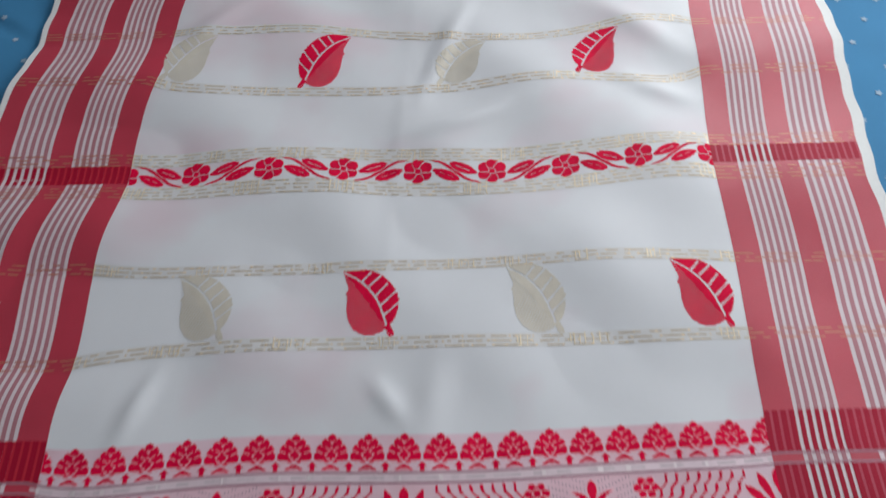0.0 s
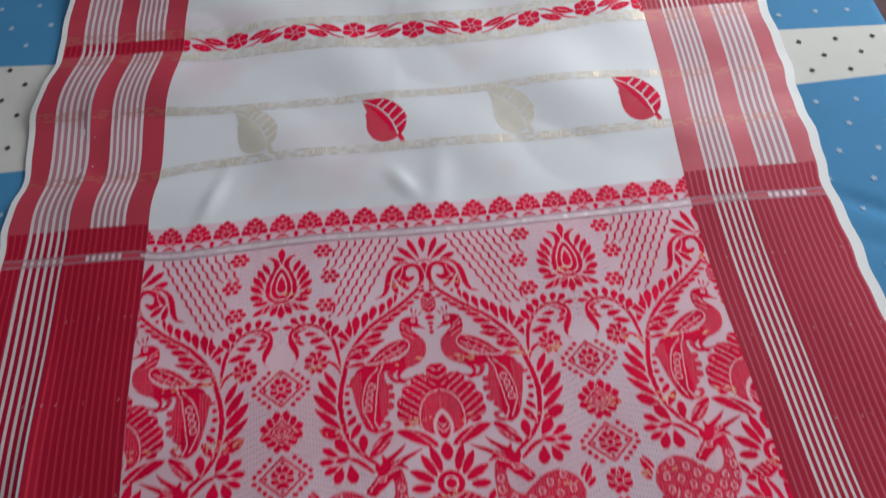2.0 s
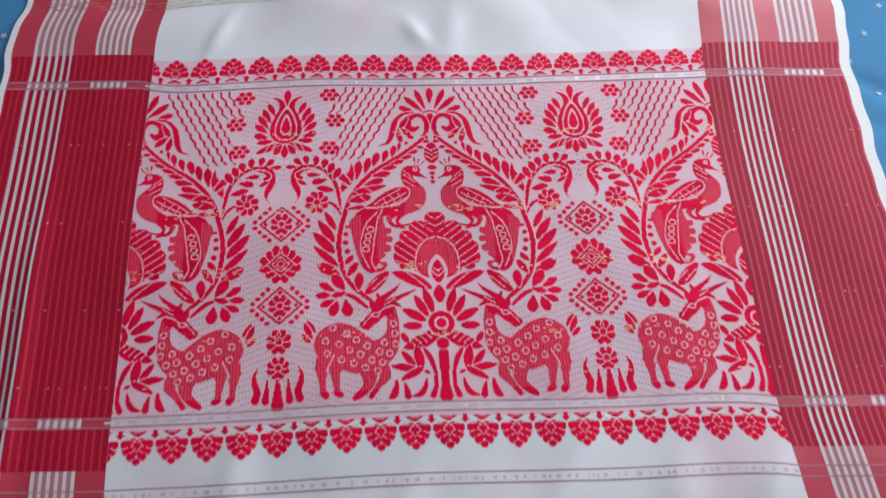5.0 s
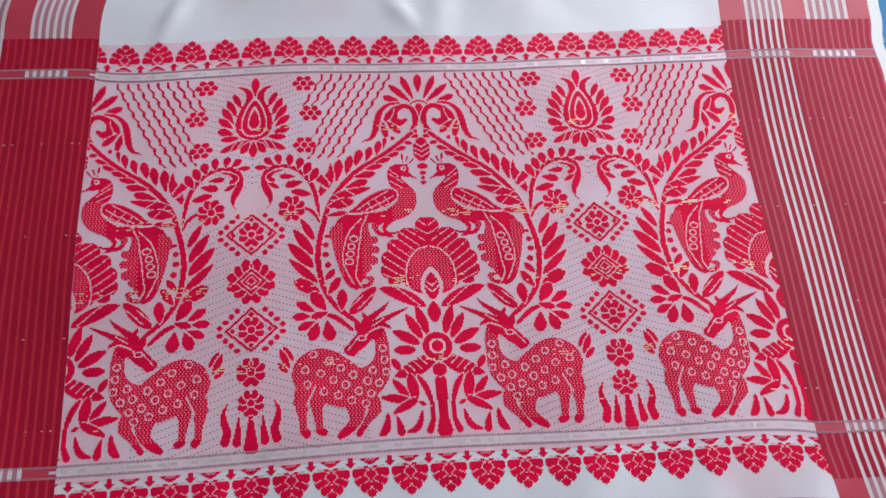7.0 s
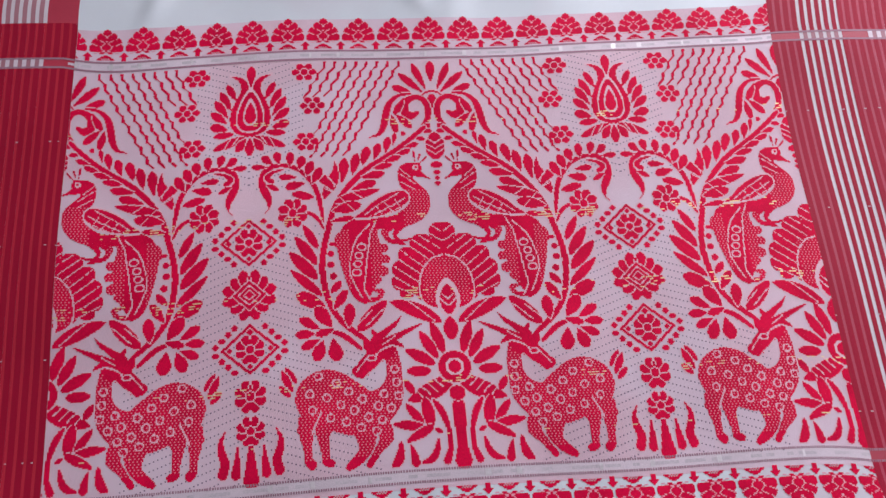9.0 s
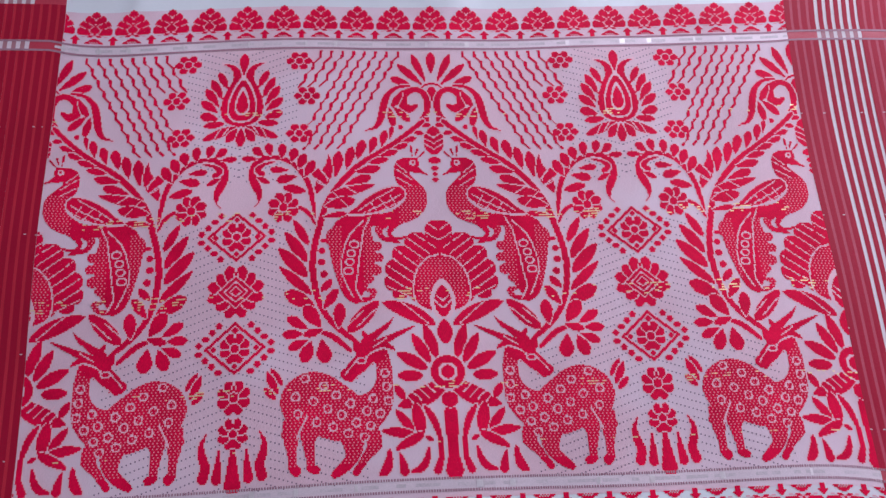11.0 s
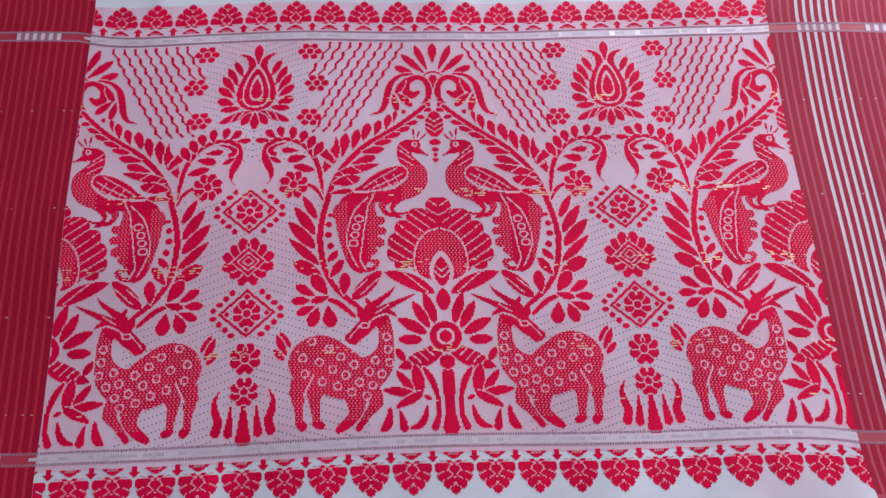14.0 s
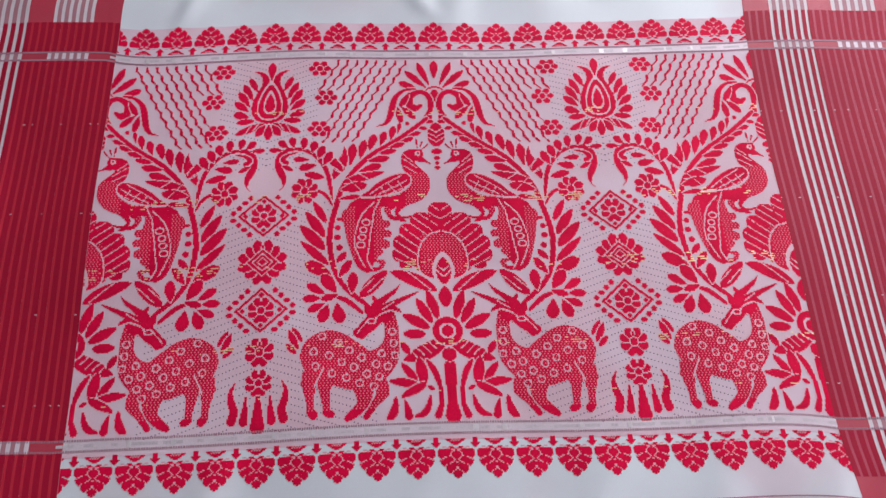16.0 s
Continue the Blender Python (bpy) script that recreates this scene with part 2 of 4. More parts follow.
for j in range(-1, 5):
    for i in range(-14, 14):
        y = 0.325 + 0.0325 * j
        x = 0.028 + 0.0622 * i + (0.031 if j % 2 else 0)
        if 0.585 < abs(x - 0.01) and -0.80 < x < BX1 - 0.015 and float(band_low(x)) + 0.008 < y < float(band_high(x)) - 0.008:
            print_mark("square", x, y + rng.uniform(-0.002, 0.002), rng.uniform(-0.3, 0.3))

# ---------------------------------------------------------------- the draped cloth
HALF, UNIT = 0.395, 0.1975      # half width of the white field; half a repeat of the panel
LEFT = 0.388                    # the other border cuts in a little
CELL = UNIT / 160               # one step of the weave
V0, V1 = -0.80, 0.98            # near and far end of the cloth
EDGE = 0.213                    # width of a border with its selvage


def ridge(u, v, cu, cv, angle, length, width, height):
    c, s = math.cos(angle), math.sin(angle)
    a, b = (u - cu) * c + (v - cv) * s, -(u - cu) * s + (v - cv) * c
    return height * np.exp(-((a / length) ** 2) - (b / width) ** 2)


# how the weft lines bow along their length at seven places of the cloth (polynomials, in millimetres)
BOWS = ((-0.3602, 4.6, -18.0, 20.3, 36.7, -16.0, -24.1), (0.0832, -3.0, 21.3, 42.4, -72.1, -30.5, 49.9), (0.2417, 0.7, 4.2, 4.7, -7.4, 4.6, -3.6),
        (0.3412, 7.2, 15.7, 10.8, -29.2, -18.2, 16.8), (0.4763, -18.2, 27.7, 82.8, -18.7, -56.8, 0.0), (0.6283, 25.7, 70.4, -54.4, -165.4, 30.2, 113.3),
        (0.7310, -33.6, 44.0, 102.6, 1.8, -68.0, -27.8))


def bow(s, v):
    s = np.clip(s, -1.02, 1.02)
    rows = [0.001 * sum(c * s ** (i + 1) for i, c in enumerate(b[1:])) for b in BOWS]
    out = rows[0] * np.ones_like(v)
    for a, b, ra, rb in zip(BOWS, BOWS[1:], rows, rows[1:]):
        f = np.clip((v - a[0]) / (b[0] - a[0]), 0, 1)
        f = f * f * (3 - 2 * f)
        out = np.where(v > a[0], ra + (rb - ra) * f, out)
    return out


# how the brocade panel is pulled across and along as it lies (polynomials, in millimetres)
PULL_ACROSS = (-1.7, 5.4, 3.4, -6.1, -5.1, 0.7, 1.7, 0.6, -0.7, -3.7, 1.9, -0.7, 0.3, 1.4, -2.7)
PULL_ALONG = (-1.2, -3.5, 0.2, 3.1, -2.8, 1.0, 1.0, 1.3, 4.0, -4.1, -2.0, 0.6, 2.4, -1.2, -2.9)


def pull(u, v):
    s, w = np.clip(u / 0.395, -1.04, 1.04), np.clip((0.075 - v) / (350 * CELL), -0.06, 1.06)
    fade = np.clip((0.22 - v) / 0.12, 0, 1) * np.clip((v + 0.48) / 0.1, 0, 1)
    terms = [s ** i * w ** j for i in range(4) for j in range(4)][:15]
    return [0.001 * fade * sum(c * q for c, q in zip(k, terms)) for k in (PULL_ACROSS, PULL_ALONG)]


def drape(u, v, lift=0.0):
    """From the cloth's own measures (across, along) to the room: the cloth lies a little askew on the bed, in soft waves."""
    u, v = np.asarray(u, float), np.asarray(v, float)
    left, right = np.clip((-u - 0.25) / 0.2, 0, 1), np.clip((u - 0.25) / 0.2, 0, 1)
    up = np.clip((v - 0.12) / 0.1, 0, 1)
    x = u + 0.0005 + 0.08 * (v - 0.08) ** 2
    x = x + left * up * 0.006 * np.sin(math.tau * v / 0.21 + 0.6) + right * up * 0.003 * np.sin(math.tau * v / 0.27)
    edge = np.clip((np.abs(u) - 0.56) / 0.04, 0, 1)
    x = x + edge * (0.0022 * np.sin(37 * v + np.sign(u)) + 0.0013 * np.sin(93 * v + 2 * np.sign(u)))
    sway = bow(u / 0.39, v)
    y = v + sway
    across_by, along_by = pull(u, v)
    x, y = x + across_by, y + along_by
    h = 0.0012 * np.sin(14 * u + 9 * v) + 0.0015 * np.sin(23 * v - 7 * u + 2) + 0.0006 * np.sin(41 * u + 13 * v)
    h = h + left * up * 0.004 * np.sin(math.tau * v / 0.21 + 1.9) + up * 0.18 * sway
    h = h + up * 0.0022 * np.sin(26 * v + 9 * np.sin(3 * u))
    for cu, cv, an, le, wi, he in ((-0.03, 0.55, 1.57, 0.25, 0.010, 0.0009), (0.06, 0.56, 0.3, 0.06, 0.014, 0.006), (0.33, 0.60, -0.5, 0.05, 0.018, 0.004),
                                   (-0.02, 0.165, -0.9, 0.03, 0.012, 0.004), (-0.30, 0.17, 1.2, 0.04, 0.012, 0.005), (0.03, 0.17, 1.4, 0.05, 0.02, 0.004),
                                   (0.12, -0.46, 0.9, 0.08, 0.02, 0.007), (0.25, -0.47, 1.2, 0.07, 0.025, 0.007), (-0.25, -0.44, 1.3, 0.06, 0.02, 0.006),
                                   (-0.06, -0.48, 1.1, 0.06, 0.018, 0.006), (-0.503, -0.32, 1.57, 0.24, 0.012, 0.006), (-0.50, 0.30, 1.57, 0.12, 0.014, 0.004), (0.36, -0.46, 1.0, 0.06, 0.018, 0.006),
                                   (0.31, 0.72, -0.7, 0.08, 0.020, 0.005), (0.02, 0.70, 1.3, 0.10, 0.016, 0.005), (-0.33, 0.74, 0.8, 0.07, 0.02, 0.005)):
        h = h + ridge(u, v, cu, cv, an, le, wi, he)
    return np.stack([x, y, 0.5015 + np.maximum(h, -0.0025) + 0.0028 + lift], -1)


def strip(name, u0, u1, v0, v1, mat, parent, lift, label="", step=0.007, kind=""):
    """A piece of the cloth between two measures across and two along, following its waves."""
    nu, nv = max(1, round((u1 - u0) / step)), max(1, round((v1 - v0) / step))
    uu, vv = np.meshgrid(np.linspace(u0, u1, nu + 1), np.linspace(v0, v1, nv + 1))
    pts = drape(uu, vv, lift).reshape(-1, 3)
    n = nu + 1
    faces = [(j * n + i, j * n + i + 1, j * n + i + n + 1, j * n + i + n) for j in range(nv) for i in range(nu)]
    return mesh_object(name, pts.tolist(), faces, mat, parent, label, True)


def woven(name, mask, u0, v0, mat, parent, lift, label="", down=True):
    """Threads floated on the cloth: one small face for each run of set cells; u0, v0 is the corner where the rows begin."""
    quads = []
    rows, cols = mask.shape
    for j in np.nonzero(mask.any(1))[0]:
        r = np.concatenate(([0], mask[j].astype(np.int8), [0]))
        d = np.diff(r)
        for a, b in zip(np.nonzero(d == 1)[0], np.nonzero(d == -1)[0]):
            for s in range(a, b, 6):
                quads.append((s, min(s + 6, b), j))
    if not quads:
        return None
    q = np.array(quads, float)
    s = -CELL if down else CELL
    ua, ub, va, vb = u0 + q[:, 0] * CELL, u0 + q[:, 1] * CELL, v0 + q[:, 2] * s, v0 + (q[:, 2] + 1) * s
    lo, hi = np.minimum(va, vb), np.maximum(va, vb)
    pts = np.stack([drape(ua, lo, lift), drape(ub, lo, lift), drape(ub, hi, lift), drape(ua, hi, lift)], 1).reshape(-1, 3)
    return mesh_object(name, pts.tolist(), [(4 * i, 4 * i + 1, 4 * i + 2, 4 * i + 3) for i in range(len(quads))], mat, parent, label)


class Weave:
    """A drawing board of weave cells; shapes are drawn by axis and width, and come out stepped as on the loom."""

    def __init__(self, cols, rows):
        self.tone, self.ids, self.names = np.zeros((rows, cols), np.int8), np.zeros((rows, cols), np.int32), [""]
        self.U, self.V = np.meshgrid(np.arange(cols) + 0.5, np.arange(rows) + 0.5)
        self.gap = 0.9

    def part(self, name, gap=0.9):
        self.names.append(name)
        self.gap = gap

    def put(self, mask, tone=1, rim=None):
        if tone and rim is not None and self.gap:
            self.tone[rim] = 4
        self.tone[mask] = tone if tone else 4
        if tone:
            self.ids[mask] = len(self.names) - 1

    def leaf(self, x0, y0, x1, y1, w, k=1.0, bend=0.0, tone=1):
        dx, dy = x1 - x0, y1 - y0
        L = math.hypot(dx, dy)
        t = ((self.U - x0) * dx + (self.V - y0) * dy) / (L * L)
        s = (-(self.U - x0) * dy + (self.V - y0) * dx) / L
        ok = (t > 0) & (t < 1)
        tt = np.clip(t, 0.0, 1.0)
        s = np.abs(s - bend * 4 * tt * (1 - tt))
        half = w * np.sin(math.pi * tt ** k) ** 0.62
        self.put(ok & (s < half), tone, ok & (s < half + self.gap))

    def line(self, pts, w0, w1, belly=0.0, tone=1):
        p = [Vector((*q, 0)) for q in pts]
        p = [p[0] * 2 - p[1]] + p + [p[-1] * 2 - p[-2]]
        best = np.full(self.U.shape, 1e9)
        n, seg = 0, len(p) - 3
        for i in range(1, len(p) - 2):
            steps = max(3, int((p[i + 1] - p[i]).length / 1.2))
            for j in range(steps + 1):
                f = j / steps
                q = 0.5 * (2 * p[i] + (p[i + 1] - p[i - 1]) * f + (2 * p[i - 1] - 5 * p[i] + 4 * p[i + 1] - p[i + 2]) * f * f + (3 * p[i] - p[i - 1] - 3 * p[i + 1] + p[i + 2]) * f ** 3)
                g = (i - 1 + f) / seg
                w = w0 + (w1 - w0) * g + belly * math.sin(math.pi * g)
                best = np.minimum(best, np.hypot(self.U - q.x, self.V - q.y) - max(w, 0.35))
        self.put(best < 0, tone, best < self.gap)

    def limb(self, pts, tone=1):
        """A smooth stroke through points that each carry their own half width."""
        p = [Vector(q) for q in pts]
        p = [p[0] * 2 - p[1]] + p + [p[-1] * 2 - p[-2]]
        best = np.full(self.U.shape, 1e9)
        for i in range(1, len(p) - 2):
            steps = max(3, int((p[i + 1] - p[i]).xy.length / 1.2))
            for j in range(steps + 1):
                f = j / steps
                q = 0.5 * (2 * p[i] + (p[i + 1] - p[i - 1]) * f + (2 * p[i - 1] - 5 * p[i] + 4 * p[i + 1] - p[i + 2]) * f * f + (3 * p[i] - p[i - 1] - 3 * p[i + 1] + p[i + 2]) * f ** 3)
                best = np.minimum(best, np.hypot(self.U - q.x, self.V - q.y) - max(q.z, 0.4))
        self.put(best < 0, tone, best < self.gap)

    def oval(self, x, y, rx, ry, tone=1):
        d = np.hypot((self.U - x) / rx, (self.V - y) / ry)
        self.put(d < 1, tone, d < 1 + self.gap / max(rx, ry))

    def flower(self, x, y, r, n):
        for i in range(n):
            a = math.tau * (i + 0.5) / n
            self.leaf(x, y, x + r * math.cos(a), y + r * math.sin(a), r * 0.30, 1.7)
        self.oval(x, y, r * 0.26, r * 0.26)

    def six(self, x, y, r):
        for i in range(6):
            a = math.tau * i / 6
            self.oval(x + r * 0.74 * math.cos(a), y + r * 0.58 * math.sin(a), r * 0.34, r * 0.29)
        self.oval(x, y, r * 0.3, r * 0.3)

    def ring(self, x, y, r):
        d = np.hypot(self.U - x, self.V - y)
        red = self.tone == 1
        self.tone[red & (np.abs(d - r) < 0.6)] = 4
        self.tone[red & (d < r - 0.75)] = 1
        if r > 3:
            a = np.abs(np.abs(self.U - x) - np.abs(self.V - y))
            self.tone[red & (a < 0.6) & (d > r) & (d < r + 1.2)] = 4

    def speckle(self, x0=0, x1=999, y0=0, y1=9999):
        """Single ground threads show through the figure drawn last."""
        i, j = self.U.astype(int), self.V.astype(int)
        m = (self.ids == len(self.names) - 1) & (self.tone == 1) & (j % 2 == 0) & ((i + j // 2 % 2 * 2) % 3 == 0)
        self.tone[m & (self.U > x0) & (self.U < x1) & (self.V > y0) & (self.V < y1)] = 5

    def diamond(self, x, y, rx, ry):
        d = np.abs(self.U - x) / rx + np.abs(self.V - y) / ry
        self.put(np.abs(d - 0.94) < 0.075, 1, np.abs(d - 0.94) < 0.11)
        for k in range(4):
            for s in (-1, 1):
                for r in (-1, 1):
                    self.oval(x + r * (27 - 5 * k), y + s * (3.3 + 4.6 * k), 2.6, 2.3)
        for s in (-1, 1):
            e = np.abs(self.U - x) + np.abs(self.V - (y + s * ry * 0.68))
            self.put(e < 2.6)
            e = np.abs(self.U - (x + s * rx * 0.70)) + np.abs(self.V - y)
            self.put(e < 2.6)
        self.flower(x, y, rx * 0.52, 8)

    def rosette(self, x, y, rx, ry):
        for i in range(12):
            a = math.tau * (i + 0.5) / 12
            q = 1 / (abs(math.cos(a)) ** 1.3 + abs(math.sin(a)) ** 1.3) ** 0.77
            self.leaf(x, y, x + rx * q * 1.02 * math.cos(a), y + ry * q * 1.08 * math.sin(a), 4.6, 1.8)
        d = np.abs(self.U - x) / (rx * 0.62) + np.abs(self.V - y) / (ry * 0.62)
        self.put(d < 1)
        for r in (0.3, 0.6, 0.95):
            self.put(np.abs(d - r) < 0.045, 0)

    def zigzag(self, x0, y0, x1, y1):
        n = max(2, round((y1 - y0) / 9.7))
        for i in range(n):
            xa, ya = x0 + (x1 - x0) * i / n, y0 + (y1 - y0) * i / n
            h, dx = (y1 - y0) / n, (x1 - x0) / n
            self.line([(xa, ya), (xa + 0.6, ya + h * 0.48)], 1.25, 1.25)
            self.line([(xa + 0.6, ya + h * 0.48), (xa + dx, ya + h)], 0.82, 0.82)


def near(mask, n):
    out = mask.copy()
    for _ in range(n):
        g = out.copy()
        g[1:] |= out[:-1]
        g[:-1] |= out[1:]
        g[:, 1:] |= out[:, :-1]
        g[:, :-1] |= out[:, 1:]
        out = g
    return out


def half_repeat():
    """One half of the panel's repeat, from the axis of the great bloom to the axis of the lattice; it is mirrored across the cloth."""
    w = Weave(160, 350)
    w.part("fan_motif")
    w.leaf(0, 22.5, 0, 1.0, 4.1, 1.6)
    w.leaf(4.4, 30.2, 16.7, 3.2, 3.5, 1.6)
    w.leaf(6.3, 33.4, 28.9, 12.6, 3.5, 1.6)
    w.leaf(16.7, 32.9, 35.3, 25.3, 3.5, 1.3)
    w.limb([(-0.0, 30.7, 1.1), (5.4, 32.3, 1.1), (10.7, 36.7, 0.9)])
    w.leaf(0, 47.3, 0, 33.4, 3.9, 1.4)
    w.part("scroll_motif")
    w.limb([(12.4, 69.2, 2.5), (6.0, 59.9, 2.5), (3.9, 50.5, 2.7), (6.1, 41.5, 2.7), (12.1, 36.7, 2.5), (19.5, 37.8, 3.0), (24.6, 43.7, 3.4), (23.8, 51.7, 3.9), (18.4, 54.2, 3.4), (13.6, 51.6, 1.6)])
    w.limb([(18.7, 33.0, 0.9), (30.0, 34.6, 1.6), (38.0, 42.1, 2.7), (41.4, 52.8, 3.2), (43.7, 63.2, 2.9), (48.2, 71.0, 1.8), (56.7, 74.6, 0.4)])
    w.leaf(24.4, 36.8, 34.0, 52.8, 3.2, 1.3)
    w.leaf(33.1, 52.2, 19.3, 65.7, 3.4, 1.4)
    w.leaf(36.5, 52.8, 32.7, 70.4, 3.4, 1.4)
    w.oval(27.3, 70.9, 2.2, 2.0)
    w.leaf(36.5, 81.6, 34.2, 69.9, 2.1, 1.6)
    w.part("chevron_drop")
    w.leaf(0, 95.3, 0, 70.1, 8.5, 0.9)
    w.line([(-0.5, 80.8), (7.4, 75.3)], 0.62, 0.62, 0, 0)
    w.line([(-0.7, 85.8), (9.6, 79.9)], 0.62, 0.62, 0, 0)
    w.line([(-0.9, 90.8), (9.9, 84.4)], 0.62, 0.62, 0, 0)
    w.oval(5.4, 64.0, 2.9, 2.2)
    w.leaf(11.0, 69.7, 1.8, 69.1, 2.1, 1.6)
    w.leaf(18.0, 74.9, 8.3, 76.8, 2.1, 1.6)
    w.oval(0, 100.3, 4.9, 3.1)
    w.oval(0, 107.1, 3.3, 2.0)
    w.oval(0, 112.0, 2.6, 1.8)
    w.oval(0, 116.9, 2.6, 1.9)
    w.part("vine")
    w.limb([(8.7, 65.6, 2.0), (24.1, 78.5, 2.2), (35.7, 87.1, 2.2), (47.2, 94.7, 2.2), (57.4, 101.1, 2.2), (67.8, 109.6, 2.4), (78.8, 121.4, 2.4), (86.1, 131.6, 2.4), (91.6, 143.7, 2.4), (95.1, 155.7, 2.6), (98.4, 167.6, 2.6), (100.6, 179.4, 2.6), (101.0, 191.0, 2.6), (99.1, 204.8, 2.5), (96.2, 216.1, 2.3), (91.3, 225.4, 2.3), (84.9, 233.3, 2.3), (75.1, 241.9, 2.3), (70.2, 245.7, 1.8)])
    w.leaf(43.7, 89.2, 40.2, 74.0, 3.4, 1.6)
    w.leaf(53.9, 95.2, 48.6, 80.1, 3.6, 1.6)
    w.leaf(64.1, 101.2, 58.6, 82.7, 4.0, 1.6)
    w.leaf(73.1, 109.6, 67.8, 89.3, 4.0, 1.6)
    w.leaf(82.1, 116.5, 78.7, 93.3, 4.4, 1.6)
    w.limb([(87.2, 95.9, 0.4), (87.3, 105.8, 2.9), (90.4, 114.7, 5.1), (94.6, 122.0, 3.8), (97.3, 128.4, 1.1)])
    w.leaf(88.8, 122.0, 101.8, 106.5, 4.2, 1.0)
    w.line([(86.8, 117.6), (93.2, 110.8)], 0.62, 0.62, 0, 0)
    w.line([(88.7, 123.4), (100.5, 114.8)], 0.62, 0.62, 0, 0)
    w.leaf(27.2, 84.0, 14.4, 80.4, 2.5, 1.5)
    w.leaf(36.4, 91.6, 21.8, 86.0, 2.5, 1.5)
    w.leaf(45.7, 96.6, 30.1, 92.1, 2.7, 1.5)
    w.leaf(55.8, 103.1, 38.4, 99.1, 2.9, 1.5)
    w.leaf(66.3, 111.0, 45.1, 107.0, 3.6, 1.5)
    w.leaf(74.5, 121.8, 52.6, 114.8, 4.0, 1.5)
    w.leaf(88.9, 132.1, 50.3, 121.6, 3.9, 0.8)
    w.line([(62.0, 130.4), (73.9, 123.7)], 0.62, 0.62, 0, 0)
    w.leaf(91.5, 139.9, 66.4, 134.3, 4.8, 1.4)
    w.line([(72.6, 139.2), (83.5, 128.7)], 0.62, 0.62, 0, 0)
    w.leaf(92.5, 148.5, 72.5, 145.4, 2.3, 1.2)
    w.part("vine_branch")
    w.limb([(98.5, 149.6, 1.0), (100.5, 135.2, 1.9), (103.1, 122.7, 2.2), (109.1, 111.1, 2.2), (118.6, 102.0, 2.0), (129.2, 98.0, 1.8), (139.4, 98.3, 2.0), (146.6, 103.0, 2.7), (149.1, 111.5, 3.3), (146.6, 120.2, 3.5), (143.2, 128.3, 2.4), (143.8, 135.1, 0.8), (147.1, 139.1, 0.4)])
    w.leaf(107.7, 115.5, 98.8, 101.5, 4.0, 1.6)
    w.leaf(112.2, 108.7, 106.7, 95.3, 4.0, 1.6)
    w.leaf(118.1, 102.5, 114.5, 90.0, 4.0, 1.6)
    w.leaf(125.7, 99.3, 125.1, 85.9, 3.6, 1.6)
    w.leaf(134.7, 96.7, 137.4, 85.3, 3.6, 1.6)
    w.leaf(140.0, 96.9, 149.2, 88.7, 3.4, 1.6)
    w.leaf(144.7, 98.5, 158.0, 98.0, 2.7, 1.6)
    w.leaf(119.4, 108.9, 135.4, 108.0, 2.9, 1.6)
    w.leaf(112.2, 114.1, 129.6, 117.6, 3.8, 1.6)
    w.leaf(105.6, 127.1, 124.2, 123.2, 3.5, 1.1)
    w.limb([(131.3, 101.5, 0.6), (139.3, 103.3, 1.3), (145.1, 107.9, 2.2), (141.3, 111.7, 2.4)])
    w.leaf(145.9, 113.8, 135.1, 119.7, 2.3, 1.3)
    w.part("blossom")
    w.limb([(98.5, 154.3, 1.0), (103.8, 144.9, 1.7), (110.9, 140.2, 1.5)])
    w.flower(123.8, 139.7, 12.8, 8)
    w.part("vine_leaves")
    w.leaf(104.1, 170.6, 115.5, 150.4, 3.7, 0.9)
    w.leaf(105.2, 183.7, 122.3, 160.1, 4.7, 0.9)
    w.leaf(104.9, 195.7, 127.6, 172.6, 5.1, 0.9)
    w.leaf(102.1, 209.4, 126.7, 187.5, 4.0, 0.9)
    w.leaf(99.3, 219.3, 122.8, 207.2, 5.8, 1.3)
    w.oval(91.9, 167.5, 2.6, 1.9)
    w.oval(93.7, 175.5, 2.8, 2.4)
    w.oval(94.0, 184.4, 3.2, 2.8)
    w.oval(92.3, 194.1, 3.2, 2.8)
    w.leaf(95.1, 207.9, 86.3, 198.6, 3.2, 1.3)
    w.leaf(93.2, 221.4, 81.8, 205.8, 3.8, 1.3)
    w.leaf(81.8, 236.7, 80.0, 216.6, 4.8, 1.4)
    w.leaf(74.8, 240.1, 50.3, 216.1, 6.0, 0.95)
    w.line([(52.7, 222.4), (67.5, 235.6)], 0.62, 0.62, 0, 0)
    w.line([(62.3, 223.5), (74.3, 233.9)], 0.62, 0.62, 0, 0)
    w.limb([(95.2, 238.7, 1.6), (85.8, 242.9, 2.3), (73.3, 253.2, 1.6)])
    w.leaf(95.2, 235.2, 108.0, 218.1, 5.6, 1.3)
    w.leaf(104.8, 236.3, 121.0, 226.5, 4.0, 1.4)
    w.leaf(93.6, 236.9, 108.9, 240.8, 3.2, 1.2)
    w.leaf(109.1, 239.4, 124.6, 239.8, 3.6, 1.2)
    w.leaf(104.9, 244.2, 120.2, 250.6, 3.5, 1.4)
    w.leaf(102.5, 245.4, 109.0, 261.1, 5.1, 1.4)
    w.leaf(94.8, 244.0, 91.9, 262.5, 5.7, 1.5)
    w.part("curved_motif", 0)
    w.limb([(52.3, 147.0, 5.1), (64.2, 155.2, 10.4), (70.3, 164.8, 16.6), (69.2, 176.5, 17.8), (68.4, 188.1, 15.9), (68.8, 197.3, 12.8), (69.8, 204.2, 9.7), (70.4, 211.0, 5.3), (67.2, 215.9, 2.3)])
    w.oval(83.7, 165.9, 6.5, 8.2)
    w.oval(50.2, 172.4, 4.3, 3.9)
    w.oval(49.4, 181.7, 4.3, 3.8)
    w.oval(51.3, 191.5, 4.7, 4.3)
